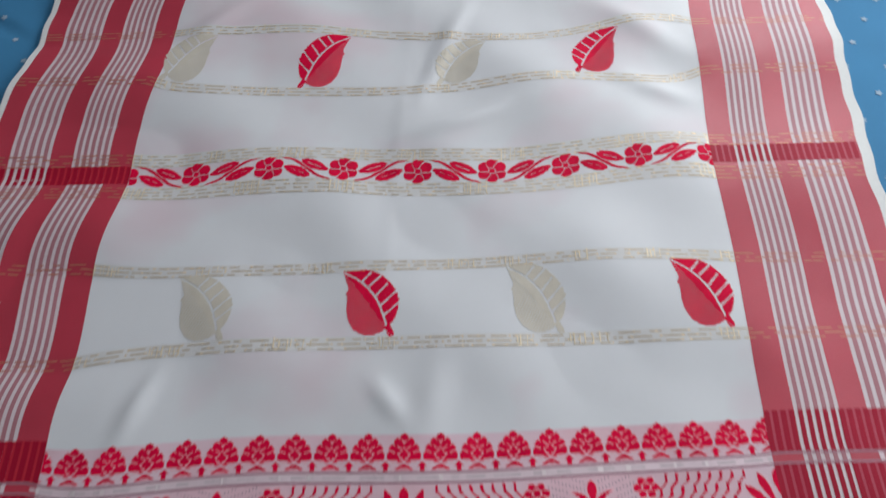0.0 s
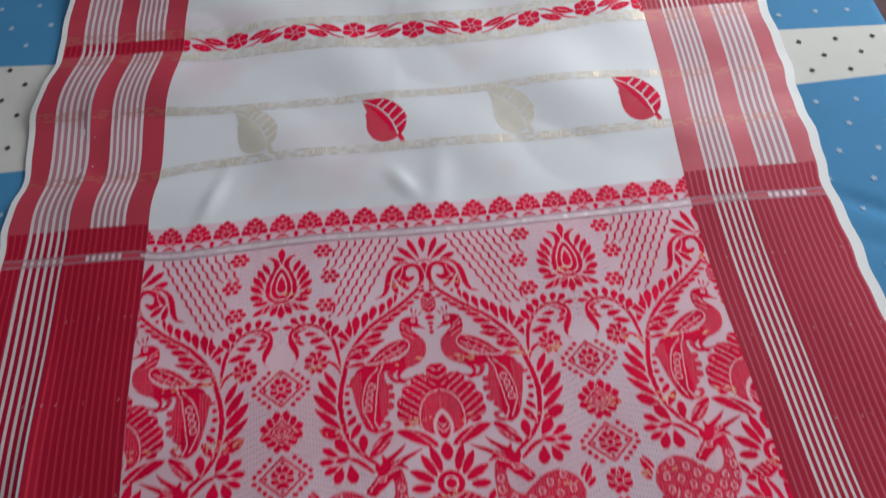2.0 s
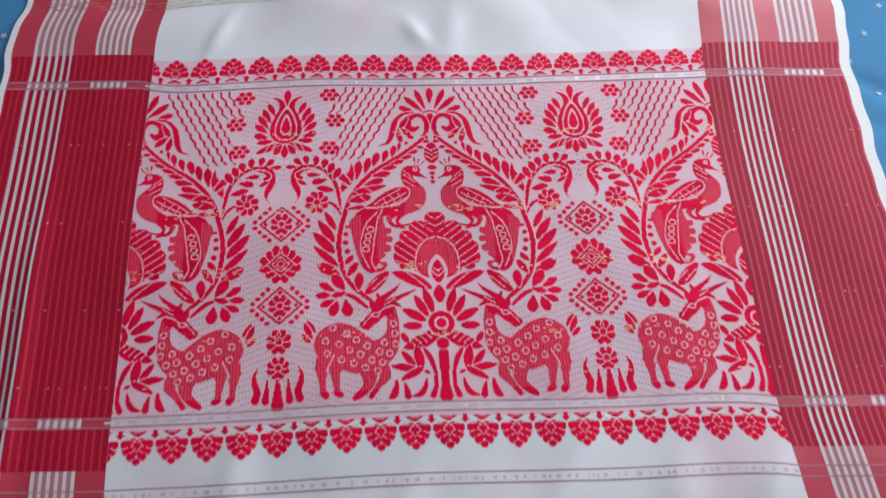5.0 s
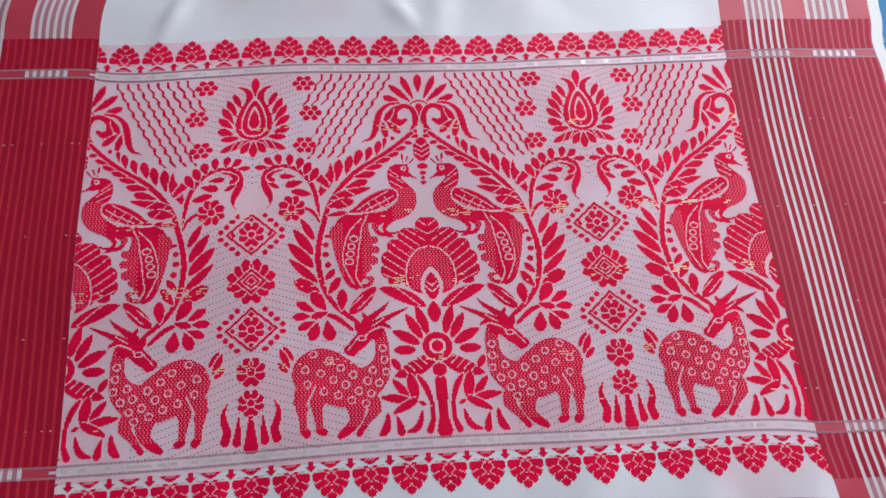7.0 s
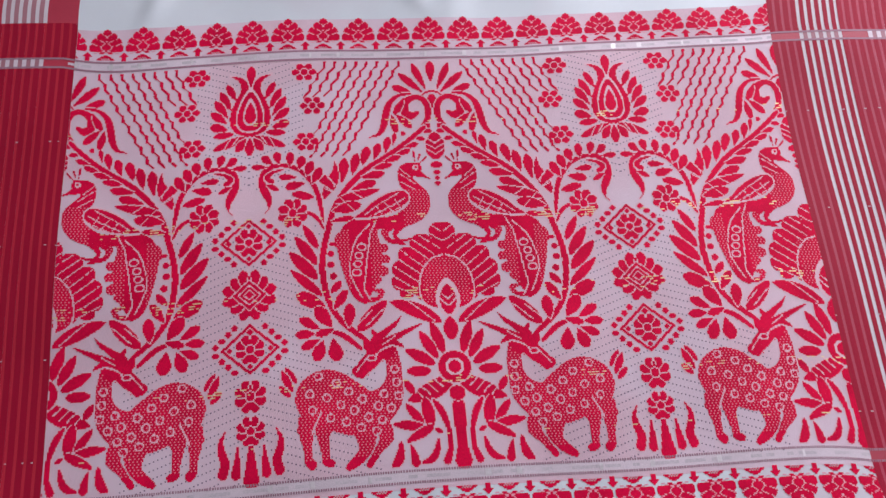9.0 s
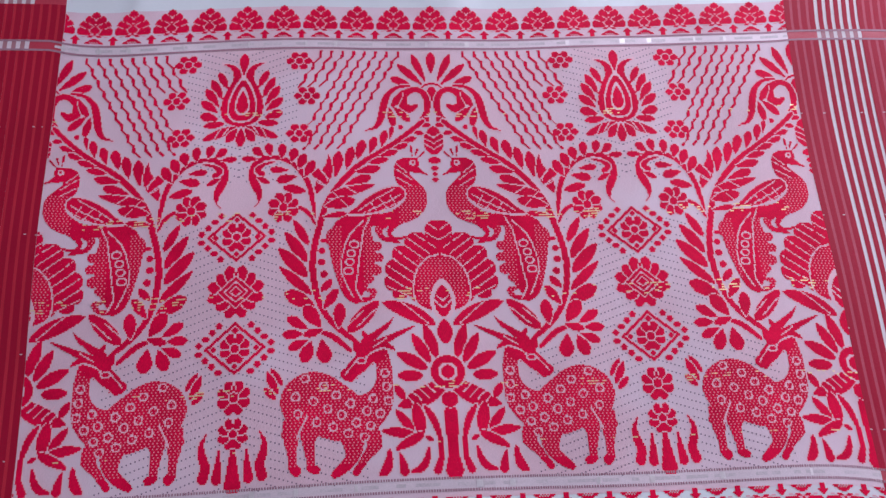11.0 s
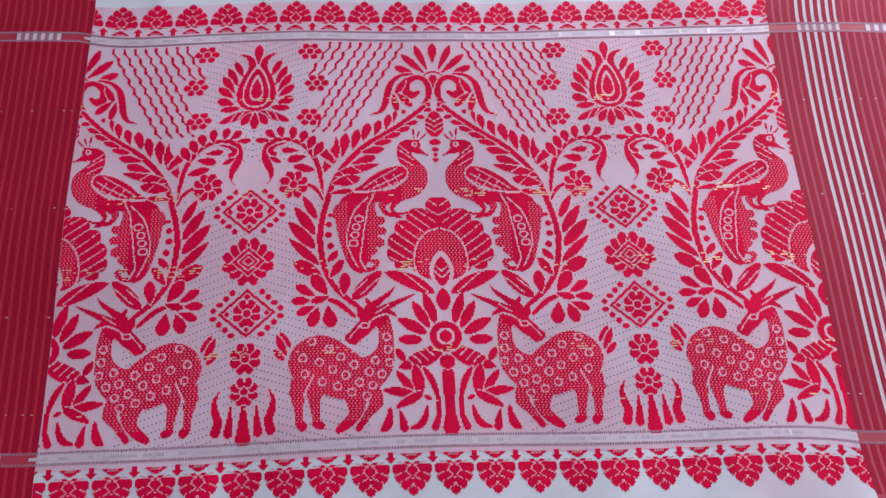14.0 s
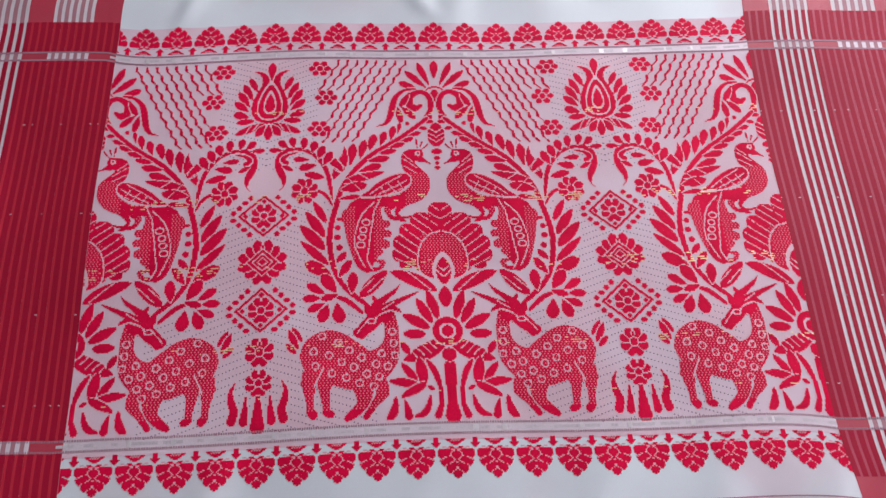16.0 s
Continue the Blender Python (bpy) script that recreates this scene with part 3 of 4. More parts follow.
    w.oval(57.4, 198.5, 4.2, 3.4)
    w.limb([(70.1, 213.3, 2.3), (62.8, 215.0, 1.9), (56.3, 213.5, 1.9), (53.7, 208.9, 2.3), (57.9, 207.2, 1.7)])
    w.limb([(18.2, 102.8, 5.2), (26.1, 105.8, 7.0), (27.6, 113.1, 6.3), (22.4, 121.3, 7.4), (16.8, 129.4, 8.7), (18.3, 138.0, 9.1), (24.9, 144.3, 7.8), (35.3, 149.1, 6.0), (48.2, 151.7, 5.1)])
    w.limb([(6.3, 112.5, 0.4), (12.2, 109.6, 1.7), (18.5, 106.2, 4.3)])
    w.limb([(31.9, 151.5, 3.3), (37.1, 156.7, 2.4), (39.6, 161.9, 1.9), (35.5, 166.6, 1.3), (26.9, 165.0, 1.0)])
    w.limb([(43.8, 154.5, 3.3), (48.1, 159.2, 2.8), (45.3, 165.3, 2.1), (39.1, 167.5, 1.7), (32.1, 169.3, 0.8)])
    w.speckle(-3.9, 31.4, 120.7, 159.5)
    w.speckle(45.6, 60.8, 155.0, 213.1)
    w.speckle(78.2, 93.9, 155.4, 216.0)
    w.limb([(18.5, 96.4, 0.4), (19.3, 88.5, 1.1)])
    w.limb([(16.5, 96.9, 0.4), (13.9, 90.9, 1.1)])
    w.limb([(14.6, 98.4, 0.4), (8.6, 93.4, 1.1)])
    w.limb([(32.4, 129.1, 8.0), (40.6, 133.0, 9.8), (51.5, 137.5, 8.4), (61.5, 142.4, 5.3), (70.7, 145.3, 2.6)], 0)
    w.limb([(32.4, 129.1, 6.5), (40.6, 133.0, 8.2), (51.5, 137.5, 6.9), (61.5, 142.4, 3.7), (70.7, 145.3, 1.0)])
    w.line([(29.6, 135.3), (41.0, 141.1), (50.0, 146.0)], 0.58, 0.58, 0, 0)
    w.line([(29.5, 129.6), (42.2, 136.9), (59.4, 145.2)], 0.58, 0.58, 0, 0)
    w.line([(34.5, 124.8), (47.2, 132.2), (63.8, 143.4)], 0.58, 0.58, 0, 0)
    w.line([(32.7, 139.1), (37.9, 130.1)], 0.58, 0.58, 0, 0)
    w.line([(40.0, 142.1), (46.2, 133.6)], 0.58, 0.58, 0, 0)
    w.line([(48.3, 144.1), (53.5, 137.0)], 0.58, 0.58, 0, 0)
    w.line([(19.4, 116.9), (33.1, 107.3)], 0.58, 0.58, 0, 0)
    w.line([(20.5, 121.8), (34.2, 113.7)], 0.58, 0.58, 0, 0)
    w.line([(23.0, 111.2), (31.4, 103.9)], 0.58, 0.58, 0, 0)
    w.oval(18.2, 102.3, 2.7, 2.4, 0)
    w.oval(18.2, 102.3, 1.3, 1.1)
    w.line([(54.9, 148.9), (60.1, 159.9), (62.3, 171.7), (64.3, 183.4), (66.2, 196.3), (67.4, 206.4), (62.8, 215.4)], 0.7, 0.7, 0, 0)
    w.line([(60.3, 151.4), (71.8, 163.9), (77.2, 179.0), (78.6, 190.6), (75.6, 200.7), (69.8, 212.4)], 0.7, 0.7, 0, 0)
    w.oval(67.9, 170.8, 4.1, 3.4, 0)
    w.oval(67.9, 170.8, 2.8, 2.1)
    w.oval(70.4, 177.9, 3.9, 3.3, 0)
    w.oval(70.4, 177.9, 2.6, 2.0)
    w.oval(71.9, 184.9, 3.8, 3.2, 0)
    w.oval(71.9, 184.9, 2.6, 2.0)
    w.oval(73.0, 191.9, 4.0, 3.4, 0)
    w.oval(73.0, 191.9, 2.8, 2.1)
    w.part("great_bloom", 0)
    w.oval(0, 194.2, 33.1, 30.6)
    w.oval(2.2, 159.3, 9.1, 8.6)
    w.oval(17.8, 169.2, 9.9, 8.6)
    w.oval(30.0, 179.6, 8.5, 8.1)
    w.oval(36.4, 190.7, 7.7, 7.7)
    w.oval(38.7, 201.3, 6.3, 7.2)
    w.oval(33.0, 209.9, 6.3, 5.5)
    w.line([(1.4, 158.4), (10.0, 152.7)], 0.58, 0.58, 0, 0)
    w.line([(0.9, 166.9), (11.5, 159.8)], 0.58, 0.58, 0, 0)
    w.line([(3.8, 173.4), (19.2, 162.1)], 0.58, 0.58, 0, 0)
    w.line([(8.6, 178.1), (25.5, 165.5)], 0.58, 0.58, 0, 0)
    w.line([(13.8, 182.3), (30.7, 169.3)], 0.58, 0.58, 0, 0)
    w.line([(18.4, 188.3), (35.8, 174.5)], 0.58, 0.58, 0, 0)
    w.line([(21.6, 194.3), (39.9, 180.6)], 0.58, 0.58, 0, 0)
    w.line([(23.4, 201.2), (43.0, 187.2)], 0.58, 0.58, 0, 0)
    w.line([(23.8, 208.0), (44.6, 195.5)], 0.58, 0.58, 0, 0)
    w.line([(24.2, 213.9), (42.4, 204.6)], 0.58, 0.58, 0, 0)
    w.speckle(-6.7, 19.3, 182.3, 219.7)
    w.line([(1.2, 179.0), (11.5, 182.8), (19.0, 192.0), (22.3, 203.5), (22.0, 213.9), (17.9, 220.6), (10.1, 225.0)], 0.8, 0.8, 0, 0)
    w.leaf(0, 232.1, 0, 198.8, 10.0, 0.9, 0, 0)
    w.leaf(0, 229.0, 0, 203.8, 6.8, 0.9)
    w.line([(-0.4, 222.7), (7.7, 214.7)], 0.62, 0.62, 0, 0)
    w.line([(-0.0, 216.4), (4.2, 212.4)], 0.62, 0.62, 0, 0)
    w.part("bloom_leaf")
    w.leaf(7.2, 235.2, 47.5, 217.4, 6.0, 0.9, -1.5)
    w.line([(12.5, 233.9), (33.3, 216.7)], 0.62, 0.62, 0, 0)
    w.leaf(0, 250.1, 0, 230.8, 5.9, 0.9)
    w.part("star_bloom")
    w.leaf(7.2, 261.0, 16.0, 234.8, 4.5, 0.9)
    w.leaf(12.9, 264.4, 25.9, 242.0, 4.3, 0.9)
    w.leaf(15.2, 268.7, 38.1, 256.5, 4.7, 0.9)
    w.leaf(19.1, 274.3, 38.5, 273.6, 4.3, 0.9)
    w.leaf(1.3, 279.6, 38.7, 296.3, 6.9, 0.85, 1.5)
    w.line([(5.7, 283.8), (10.8, 277.2)], 0.62, 0.62, 0, 0)
    w.line([(11.0, 286.8), (19.3, 278.1)], 0.62, 0.62, 0, 0)
    w.line([(15.9, 290.2), (25.1, 280.7)], 0.62, 0.62, 0, 0)
    w.line([(21.2, 292.3), (29.6, 283.7)], 0.62, 0.62, 0, 0)
    w.line([(27.9, 293.6), (33.5, 287.5)], 0.62, 0.62, 0, 0)
    w.leaf(33.2, 291.6, 41.0, 280.0, 3.1, 1.0)
    w.oval(0, 271.5, 14.3, 13.5, 0)
    w.oval(0, 271.5, 12.9, 12.3)
    w.oval(0, 271.5, 7.4, 7.0, 0)
    w.oval(0, 271.5, 5.3, 5.1)
    w.part("tree_motif")
    w.limb([(0, 302.7, 5.5), (0, 310.9, 5.1), (0, 322.9, 4.2), (0, 334.8, 4.6), (0, 342.7, 6.6)])
    w.oval(0, 292.1, 6.5, 5.7)
    w.line([(-1.7, 322.9), (10.6, 323.1)], 0.45, 0.45, 0, 0)
    w.limb([(19.7, 296.0, 0.5), (15.9, 301.7, 2.6), (11.9, 309.8, 2.6), (9.1, 321.1, 1.8), (9.1, 333.1, 2.2), (12.6, 342.6, 3.0)])
    w.leaf(22.3, 317.3, 26.2, 294.0, 5.0, 0.9)
    w.leaf(28.3, 314.6, 41.1, 298.3, 3.4, 0.9)
    w.leaf(27.8, 316.6, 52.4, 313.2, 3.6, 0.8)
    w.leaf(20.7, 316.1, 42.7, 327.3, 3.6, 0.8)
    w.leaf(14.1, 321.6, 20.1, 318.1, 1.9, 1)
    w.limb([(18.2, 327.3, 1.3), (20.1, 335.3, 2.6), (25.0, 341.3, 2.6), (33.1, 343.4, 0.9)])
    w.limb([(39.7, 329.2, 0.7), (37.5, 335.6, 2.2), (36.5, 342.3, 3.4)])
    w.limb([(46.9, 327.7, 1.3), (47.5, 334.9, 3.0), (50.2, 341.3, 3.4), (54.1, 343.4, 1.3)])
    w.part("lattice_filled_motif", 0)
    w.limb([(49.7, 257.1, 5.2), (47.9, 267.8, 5.6), (48.6, 280.5, 6.9), (52.7, 291.8, 10.2), (62.9, 300.2, 13.9), (74.5, 302.9, 17.2), (87.9, 296.9, 20.2), (100.1, 290.4, 21.9), (106.7, 289.3, 19.0)])
    w.limb([(59.4, 314.9, 6.3), (57.4, 322.2, 5.5), (62.9, 329.9, 3.4), (68.1, 336.8, 2.6), (71.7, 341.6, 2.6)])
    w.limb([(73.0, 317.1, 8.8), (72.9, 326.0, 6.3), (75.5, 332.9, 4.6), (81.2, 338.2, 3.8), (87.0, 342.3, 2.6)])
    w.limb([(105.0, 309.5, 7.2), (105.3, 320.5, 4.2), (104.1, 330.5, 3.0), (104.3, 336.1, 3.0), (100.7, 338.1, 3.4)])
    w.limb([(117.2, 306.8, 7.2), (118.0, 317.4, 5.1), (117.2, 326.7, 3.2), (117.1, 334.0, 3.2), (114.5, 337.9, 3.8)])
    w.oval(121.7, 311.8, 3.2, 3.6)
    w.speckle(36.8, 126.2, 256.9, 335.0)
    w.limb([(51.8, 257.6, 4.8), (60.3, 259.4, 6.5), (68.3, 266.0, 6.5), (73.8, 271.1, 5.6), (78.2, 270.8, 3.1)])
    w.limb([(62.9, 253.8, 3.1), (52.5, 249.3, 3.1), (40.5, 243.9, 2.3), (30.5, 239.4, 1.4), (23.3, 236.2, 0.4)])
    w.limb([(62.1, 248.6, 3.5), (52.1, 241.0, 2.5), (44.4, 235.2, 1.6), (38.9, 228.9, 0.4)])
    w.limb([(38.2, 254.8, 0.4), (42.8, 251.8, 1.8), (48.9, 250.6, 2.7)])
    w.leaf(56.7, 251.1, 63.6, 239.0, 2.4, 1.0)
    w.leaf(66.4, 258.2, 69.5, 244.4, 3.1, 1.0)
    w.line([(40.3, 255.7), (47.9, 252.8), (57.6, 255.9), (63.5, 262.0)], 0.8, 0.8, 0, 0)
    w.line([(45.6, 244.9), (55.3, 251.6)], 0.62, 0.62, 0, 0)
    w.line([(55.2, 263.2), (70.5, 275.3)], 0.58, 0.58, 0, 0)
    w.line([(69.1, 261.7), (77.7, 271.2)], 0.58, 0.58, 0, 0)
    w.oval(65.2, 261.6, 4.1, 2.7, 0)
    w.oval(65.2, 261.6, 2.9, 1.4)
    w.ring(47.7, 271.2, 2.9)
    w.ring(46.9, 281.3, 2.9)
    w.ring(45.9, 291.8, 2.9)
    w.ring(57.2, 289.8, 2.9)
    w.ring(52.3, 300.9, 2.9)
    w.ring(62.2, 298.6, 2.9)
    w.ring(59.9, 309.2, 2.9)
    w.ring(70.3, 306.5, 2.9)
    w.ring(64.6, 317.4, 2.9)
    w.ring(74.3, 292.5, 2.9)
    w.ring(80.7, 300.5, 2.9)
    w.ring(93.7, 279.0, 2.9)
    w.ring(84.4, 286.0, 2.9)
    w.ring(91.0, 295.7, 2.9)
    w.ring(101.5, 289.6, 2.9)
    w.ring(87.3, 308.8, 2.9)
    w.ring(76.3, 313.9, 2.9)
    w.ring(107.3, 273.0, 2.9)
    w.ring(114.5, 285.7, 2.9)
    w.ring(112.9, 298.1, 2.9)
    w.ring(99.2, 304.9, 2.9)
    w.line([(106.2, 300.0), (110.3, 307.9), (113.6, 315.3)], 0.8, 0.8, 0, 0)
    w.part("brush_motif")
    w.leaf(124.2, 277.1, 133.1, 264.2, 2.7, 1.0)
    w.leaf(127.9, 283.0, 135.9, 266.4, 3.1, 0.9)
    w.leaf(129.0, 287.2, 137.7, 278.2, 2.7, 1.1)
    w.part("grass_motif")
    w.limb([(140.6, 308.6, 0.5), (137.4, 315.5, 1.8), (138.0, 323.6, 3.0), (140.6, 331.7, 3.4), (138.7, 339.3, 3.8)])
    w.limb([(150.0, 320.7, 0.7), (149.5, 329.6, 2.2), (148.7, 340.0, 3.8)])
    w.line([(160, 319.4), (160, 334.1), (160, 345)], 1.8, 6)
    w.part("lattice_diamond")
    w.diamond(160, 162.6, 23, 19.5)
    w.part("lattice_diamond")
    w.diamond(160, 247.8, 23, 19.5)
    w.part("rosette")
    w.rosette(160, 205.3, 24, 21)
    w.part("blossom")
    w.flower(160, 283.7, 13, 8)
    w.part("blossom")
    w.flower(160, 309.2, 11.5, 8)
    w.part("lotus_motif")
    w.limb([(142.0, 10.7, 0.4), (148.4, 13.1, 1.6), (153.9, 18.8, 3.0), (154.5, 27.6, 3.5), (149.8, 37.7, 3.7), (146.2, 48.2, 3.4), (146.2, 57.1, 3.2), (150.5, 64.0, 2.5), (158.0, 67.8, 2.0)])
    w.leaf(160, 65.7, 160, 23.3, 12.5, 0.6, 0, 0)
    w.leaf(160, 64.2, 160, 26.6, 11.0, 0.6)
    w.leaf(160, 59.0, 160, 33.1, 6.2, 0.6, 0, 0)
    w.leaf(160, 56.9, 160, 36.9, 4.7, 0.6)
    w.leaf(160, 24.4, 160, 2.1, 4.1, 1.9)
    w.leaf(147.6, 35.0, 139.2, 18.4, 3.3, 1.4)
    w.leaf(143.6, 43.9, 133.4, 25.3, 3.7, 1.4)
    w.leaf(140.9, 50.7, 129.1, 33.3, 3.7, 1.4)
    w.leaf(140.4, 55.9, 126.1, 44.4, 3.7, 1.4)
    w.leaf(141.2, 62.1, 125.8, 57.4, 4.1, 1.4)
    w.leaf(146.8, 65.9, 129.3, 67.3, 3.2, 1.2)
    w.leaf(156.3, 69.8, 129.1, 80.0, 3.8, 1.0)
    w.line([(138.5, 79.3), (143.2, 71.4)], 0.62, 0.62, 0, 0)
    w.line([(145.6, 76.6), (150.3, 69.6)], 0.62, 0.62, 0, 0)
    w.leaf(157.2, 70.3, 148.4, 83.2, 3.6, 1.4)
    w.leaf(160, 69.8, 160, 87.5, 3.8, 1.5)
    w.part("small_blossom")
    w.six(113.1, 10.1, 10.2)
    w.part("small_blossom")
    w.six(105.8, 43.0, 10.2)
    w.part("small_blossom")
    w.six(111.7, 76.9, 10.2)
    w.part("wave_line", 0)
    w.zigzag(27.8, 0.3, 79.9, 90.6)
    w.part("wave_line", 0)
    w.zigzag(37.9, 0.2, 89.6, 90.7)
    w.part("wave_line", 0)
    w.zigzag(47.5, 0.1, 98.8, 90.9)
    w.part("wave_line", 0)
    w.zigzag(57.1, 0.1, 108.0, 91.1)
    w.part("wave_line", 0)
    w.zigzag(66.3, 0.2, 104.5, 69.6)
    w.part("wave_line", 0)
    w.zigzag(75.9, 0.3, 95.3, 34.1)
    w.part("wave_line", 0)
    w.zigzag(85.5, 0.6, 104.8, 34.5)
    w.part("wave_line", 0)
    w.zigzag(94.6, 0.9, 113.7, 34.8)
    return w


sari = tagged(new("sari"), "white silk sari with red brocade panel spread on the bed", "sari")
body = strip("cloth", -LEFT - 0.207, HALF + EDGE, V0, V1, SILK, sari, 0.0, "white silk ground cloth", 0.005)
solid = body.modifiers.new("thickness", "SOLIDIFY")
solid.thickness, solid.offset = 0.0014, -1.0
L1, L2, L3, L4 = 0.0002, 0.0003, 0.0004, 0.0005

# panel: tinted ground, then the floated red figures
PANEL_TOP, PANEL_BOTTOM = 0.075, -0.358
panel = strip("brocade_panel", -LEFT, HALF, -0.372, 0.128, GROUND, sari, L1 * 0.7, "pale rose panel ground")
half = half_repeat()
NU = 640
us = np.arange(-320, 320)
fold = us % 320
fold = np.where(fold >= 160, 319 - fold, fold)
tone, ids = half.tone[:, fold], half.ids[:, fold]
tone[:, us * CELL < -LEFT] = 0
rnd = np.random.RandomState(3)
# gold thread rows; random rich blocks paint where the metal glints
for row, depth in ((57, 5), (143, 8), (206, 9), (278, 6), (322, 2)):
    for i in range(0, NU, 20):
        rich = 0.36 if rnd.rand() < 0.33 else 0.04
        for j in range(row, row + depth, 2):
            for k in range(i, min(i + 20, NU), 3):
                if rnd.rand() < rich:
                    seg = tone[j, k:k + rnd.randint(2, 5)]
                    seg[(seg == 1) | (seg == 4)] = 2
copy_off, copy_a, copy_b = us // 160, (us + 160) // 320, us // 320
for k, name in enumerate(half.names):
    if not name:
        continue
    where = half.ids == k
    if not where.any():
        continue
    key = copy_a if where[:, :2].any() else copy_b if where[:, 158:].any() else copy_off
    for c in np.unique(key):
        woven(name, (ids == k) & (tone == 1) & (key == c)[None, :], -HALF, PANEL_TOP, RED, panel, L3)
tagged(woven("gold_glint", tone == 2, -HALF, PANEL_TOP, GOLD, panel, L3, "gold threads, shown in random clusters put in as glints"), kind="stuff")
tagged(woven("pale_outline", tone == 4, -HALF, PANEL_TOP, PINK, panel, L2, "pale pink outline threads"), kind="stuff")
tagged(woven("rose_speckling", tone == 5, -HALF, PANEL_TOP, ROSE, panel, L3, "rose thread specks"), kind="stuff")
U, V = np.meshgrid(us, np.arange(350))
F = np.broadcast_to(fold, U.shape)
region = ((F > 112) & (V < 118)) | ((F > 100) & (V > 150)) | ((F > 60) & (V > 252))
slant = np.where(V < 118, V - F // 3, V + F // 3)
dots = region & (F % 3 == 0) & (slant % 6 == 0) & ~near(tone > 0, 1)
tagged(woven("ground_dotting", dots, -HALF, PANEL_TOP, DOT, panel, L2, "small dark thread dots"), kind="stuff")


def bud(flip):
    w = Weave(40, 34)
    w.part("bud", 0)
    x = 20
    for dx, y, rx, ry in ((0, 3.8, 3.6, 3.5), (4.8, 8.0, 4.6, 4.2), (8.6, 13.4, 5.0, 4.4), (10.2, 19.2, 5.2, 4.3), (4.4, 21.6, 4.8, 3.2), (0, 14.5, 8, 8)):
        for sx in (-1, 1) if dx else (1,):
            w.oval(x + sx * dx, y, rx, ry)
    t = 0.56
    w.line([(x, 7), (x, 14)], t, t, 0, 0)
    for sx in (-1, 1):
        w.line([(x, 14), (x + sx * 4.6, 18.2), (x, 23.5)], t, t, 0, 0)
        w.line([(x + sx * 4.6, 18.2), (x + sx * 13, 14.6)], t, t, 0, 0)
        w.line([(x + sx * 1.0, 14), (x + sx * 9.4, 9.6)], t, t, 0, 0)
        w.line([(x, 7.4), (x + sx * 4.2, 4.6)], t, t, 0, 0)
        w.line([(x + sx * 1.5, 22), (x + sx * 10, 24.6)], t, t, 0, 0)
    U, V = np.abs(w.U - x), w.V
    w.put((V > 25.5) & (V < 31.5) & (U < (V - 25) * 1.45) & ~((V > 28.5) & (U < 4) & ((w.U + V).astype(int) % 2 == 0)))
    A = np.abs(w.U - x - 16)
    w.put(((V > 23.5) & (V < 27.6) & (A < (V - 23) * 0.95)) | ((V >= 27.6) & (V < 31.6) & (A < 1.7)))
    return w.tone[::-1] if flip else w.tone


for flip, top in ((False, 0.1295), (True, -0.3675)):
    t = bud(flip)
    lines = np.zeros((34, 660), bool)
    for k in range(-10, 11):
        at = 320 + 32 * k - 10
        lines[:, at:at + 40] |= (t == 4)[:, :min(40, 660 - at)] if at >= 0 else False
    lines[:, 650:] = False
    lines[:, :17] = False
    tagged(woven("bud_veining", lines, -HALF - 10 * CELL, top, VEIN, sari, L2, "rose vein threads of the buds"), kind="stuff")
    for k in range(-10, 11):
        m = t == 1
        u0 = k * UNIT / 5 - 20 * CELL
        cells = u0 + (np.arange(40) + 0.5) * CELL
        m = m & ((cells < HALF) & (cells > -LEFT))[None, :]
        woven("bud_motif", m, u0, top, RED, sari, L2)


def dashed(name, u0, u1, v, width, mat, parent, lift, on, off, seed, label=""):
    """A woven line across the cloth, broken into short floats."""
    r = random.Random(seed)
    quads, u = [], u0
    while u < u1:
        a = r.uniform(*on)
        quads.append((u, min(u + a, u1)))
        u += a + r.uniform(*off)
    pts = []
    for a, b in quads:
        n = max(1, round((b - a) / 0.008))
        for i in range(n):
            pts.append((a + (b - a) * i / n, a + (b - a) * (i + 1) / n))
    q = np.array(pts)
    vv = np.full(len(q), v)
    p = np.stack([drape(q[:, 0], vv, lift), drape(q[:, 1], vv, lift), drape(q[:, 1], vv + width, lift), drape(q[:, 0], vv + width, lift)], 1).reshape(-1, 3)
    ob = mesh_object(name, p.tolist(), [(4 * i, 4 * i + 1, 4 * i + 2, 4 * i + 3) for i in range(len(q))], mat, parent, label)
    return tagged(ob, kind="stuff" if off[1] > 0.001 else "")


def silver_band(v0, v1, seed, roped=False):
    band = strip("silver_band", -LEFT, HALF, v0, v1, SILVER, sari, L2, "pale silver woven band")
    E = HALF + 0.198
    for v in (v0, v1 - 0.0022):
        on, off = ((0.0012, 0.0018), (0.0005, 0.0011)) if roped else ((0.02, 0.05), (0.0, 0.0))
        dashed("band_line", -E + 0.007, E, v, 0.0022, MAUVE, band, L4, on, off, seed)
    mid = (v0 + v1) / 2
    dashed("band_thread", -HALF, HALF, mid - 0.0015, 0.003, PALE_ROSE, band, L3, (0.006, 0.03), (0.004, 0.02), seed + 1)
    # glints of the silver laid on as lighter dashes
    dashed("band_glint", -LEFT, HALF, mid - 0.003, 0.006, GLINT, band, L4, (0.002, 0.006), (0.02, 0.11), seed + 2, "bright dashes put in as silver glints")
    return band


silver_band(0.077, 0.0895, 5)
silver_band(-0.3665, -0.354, 8, True)

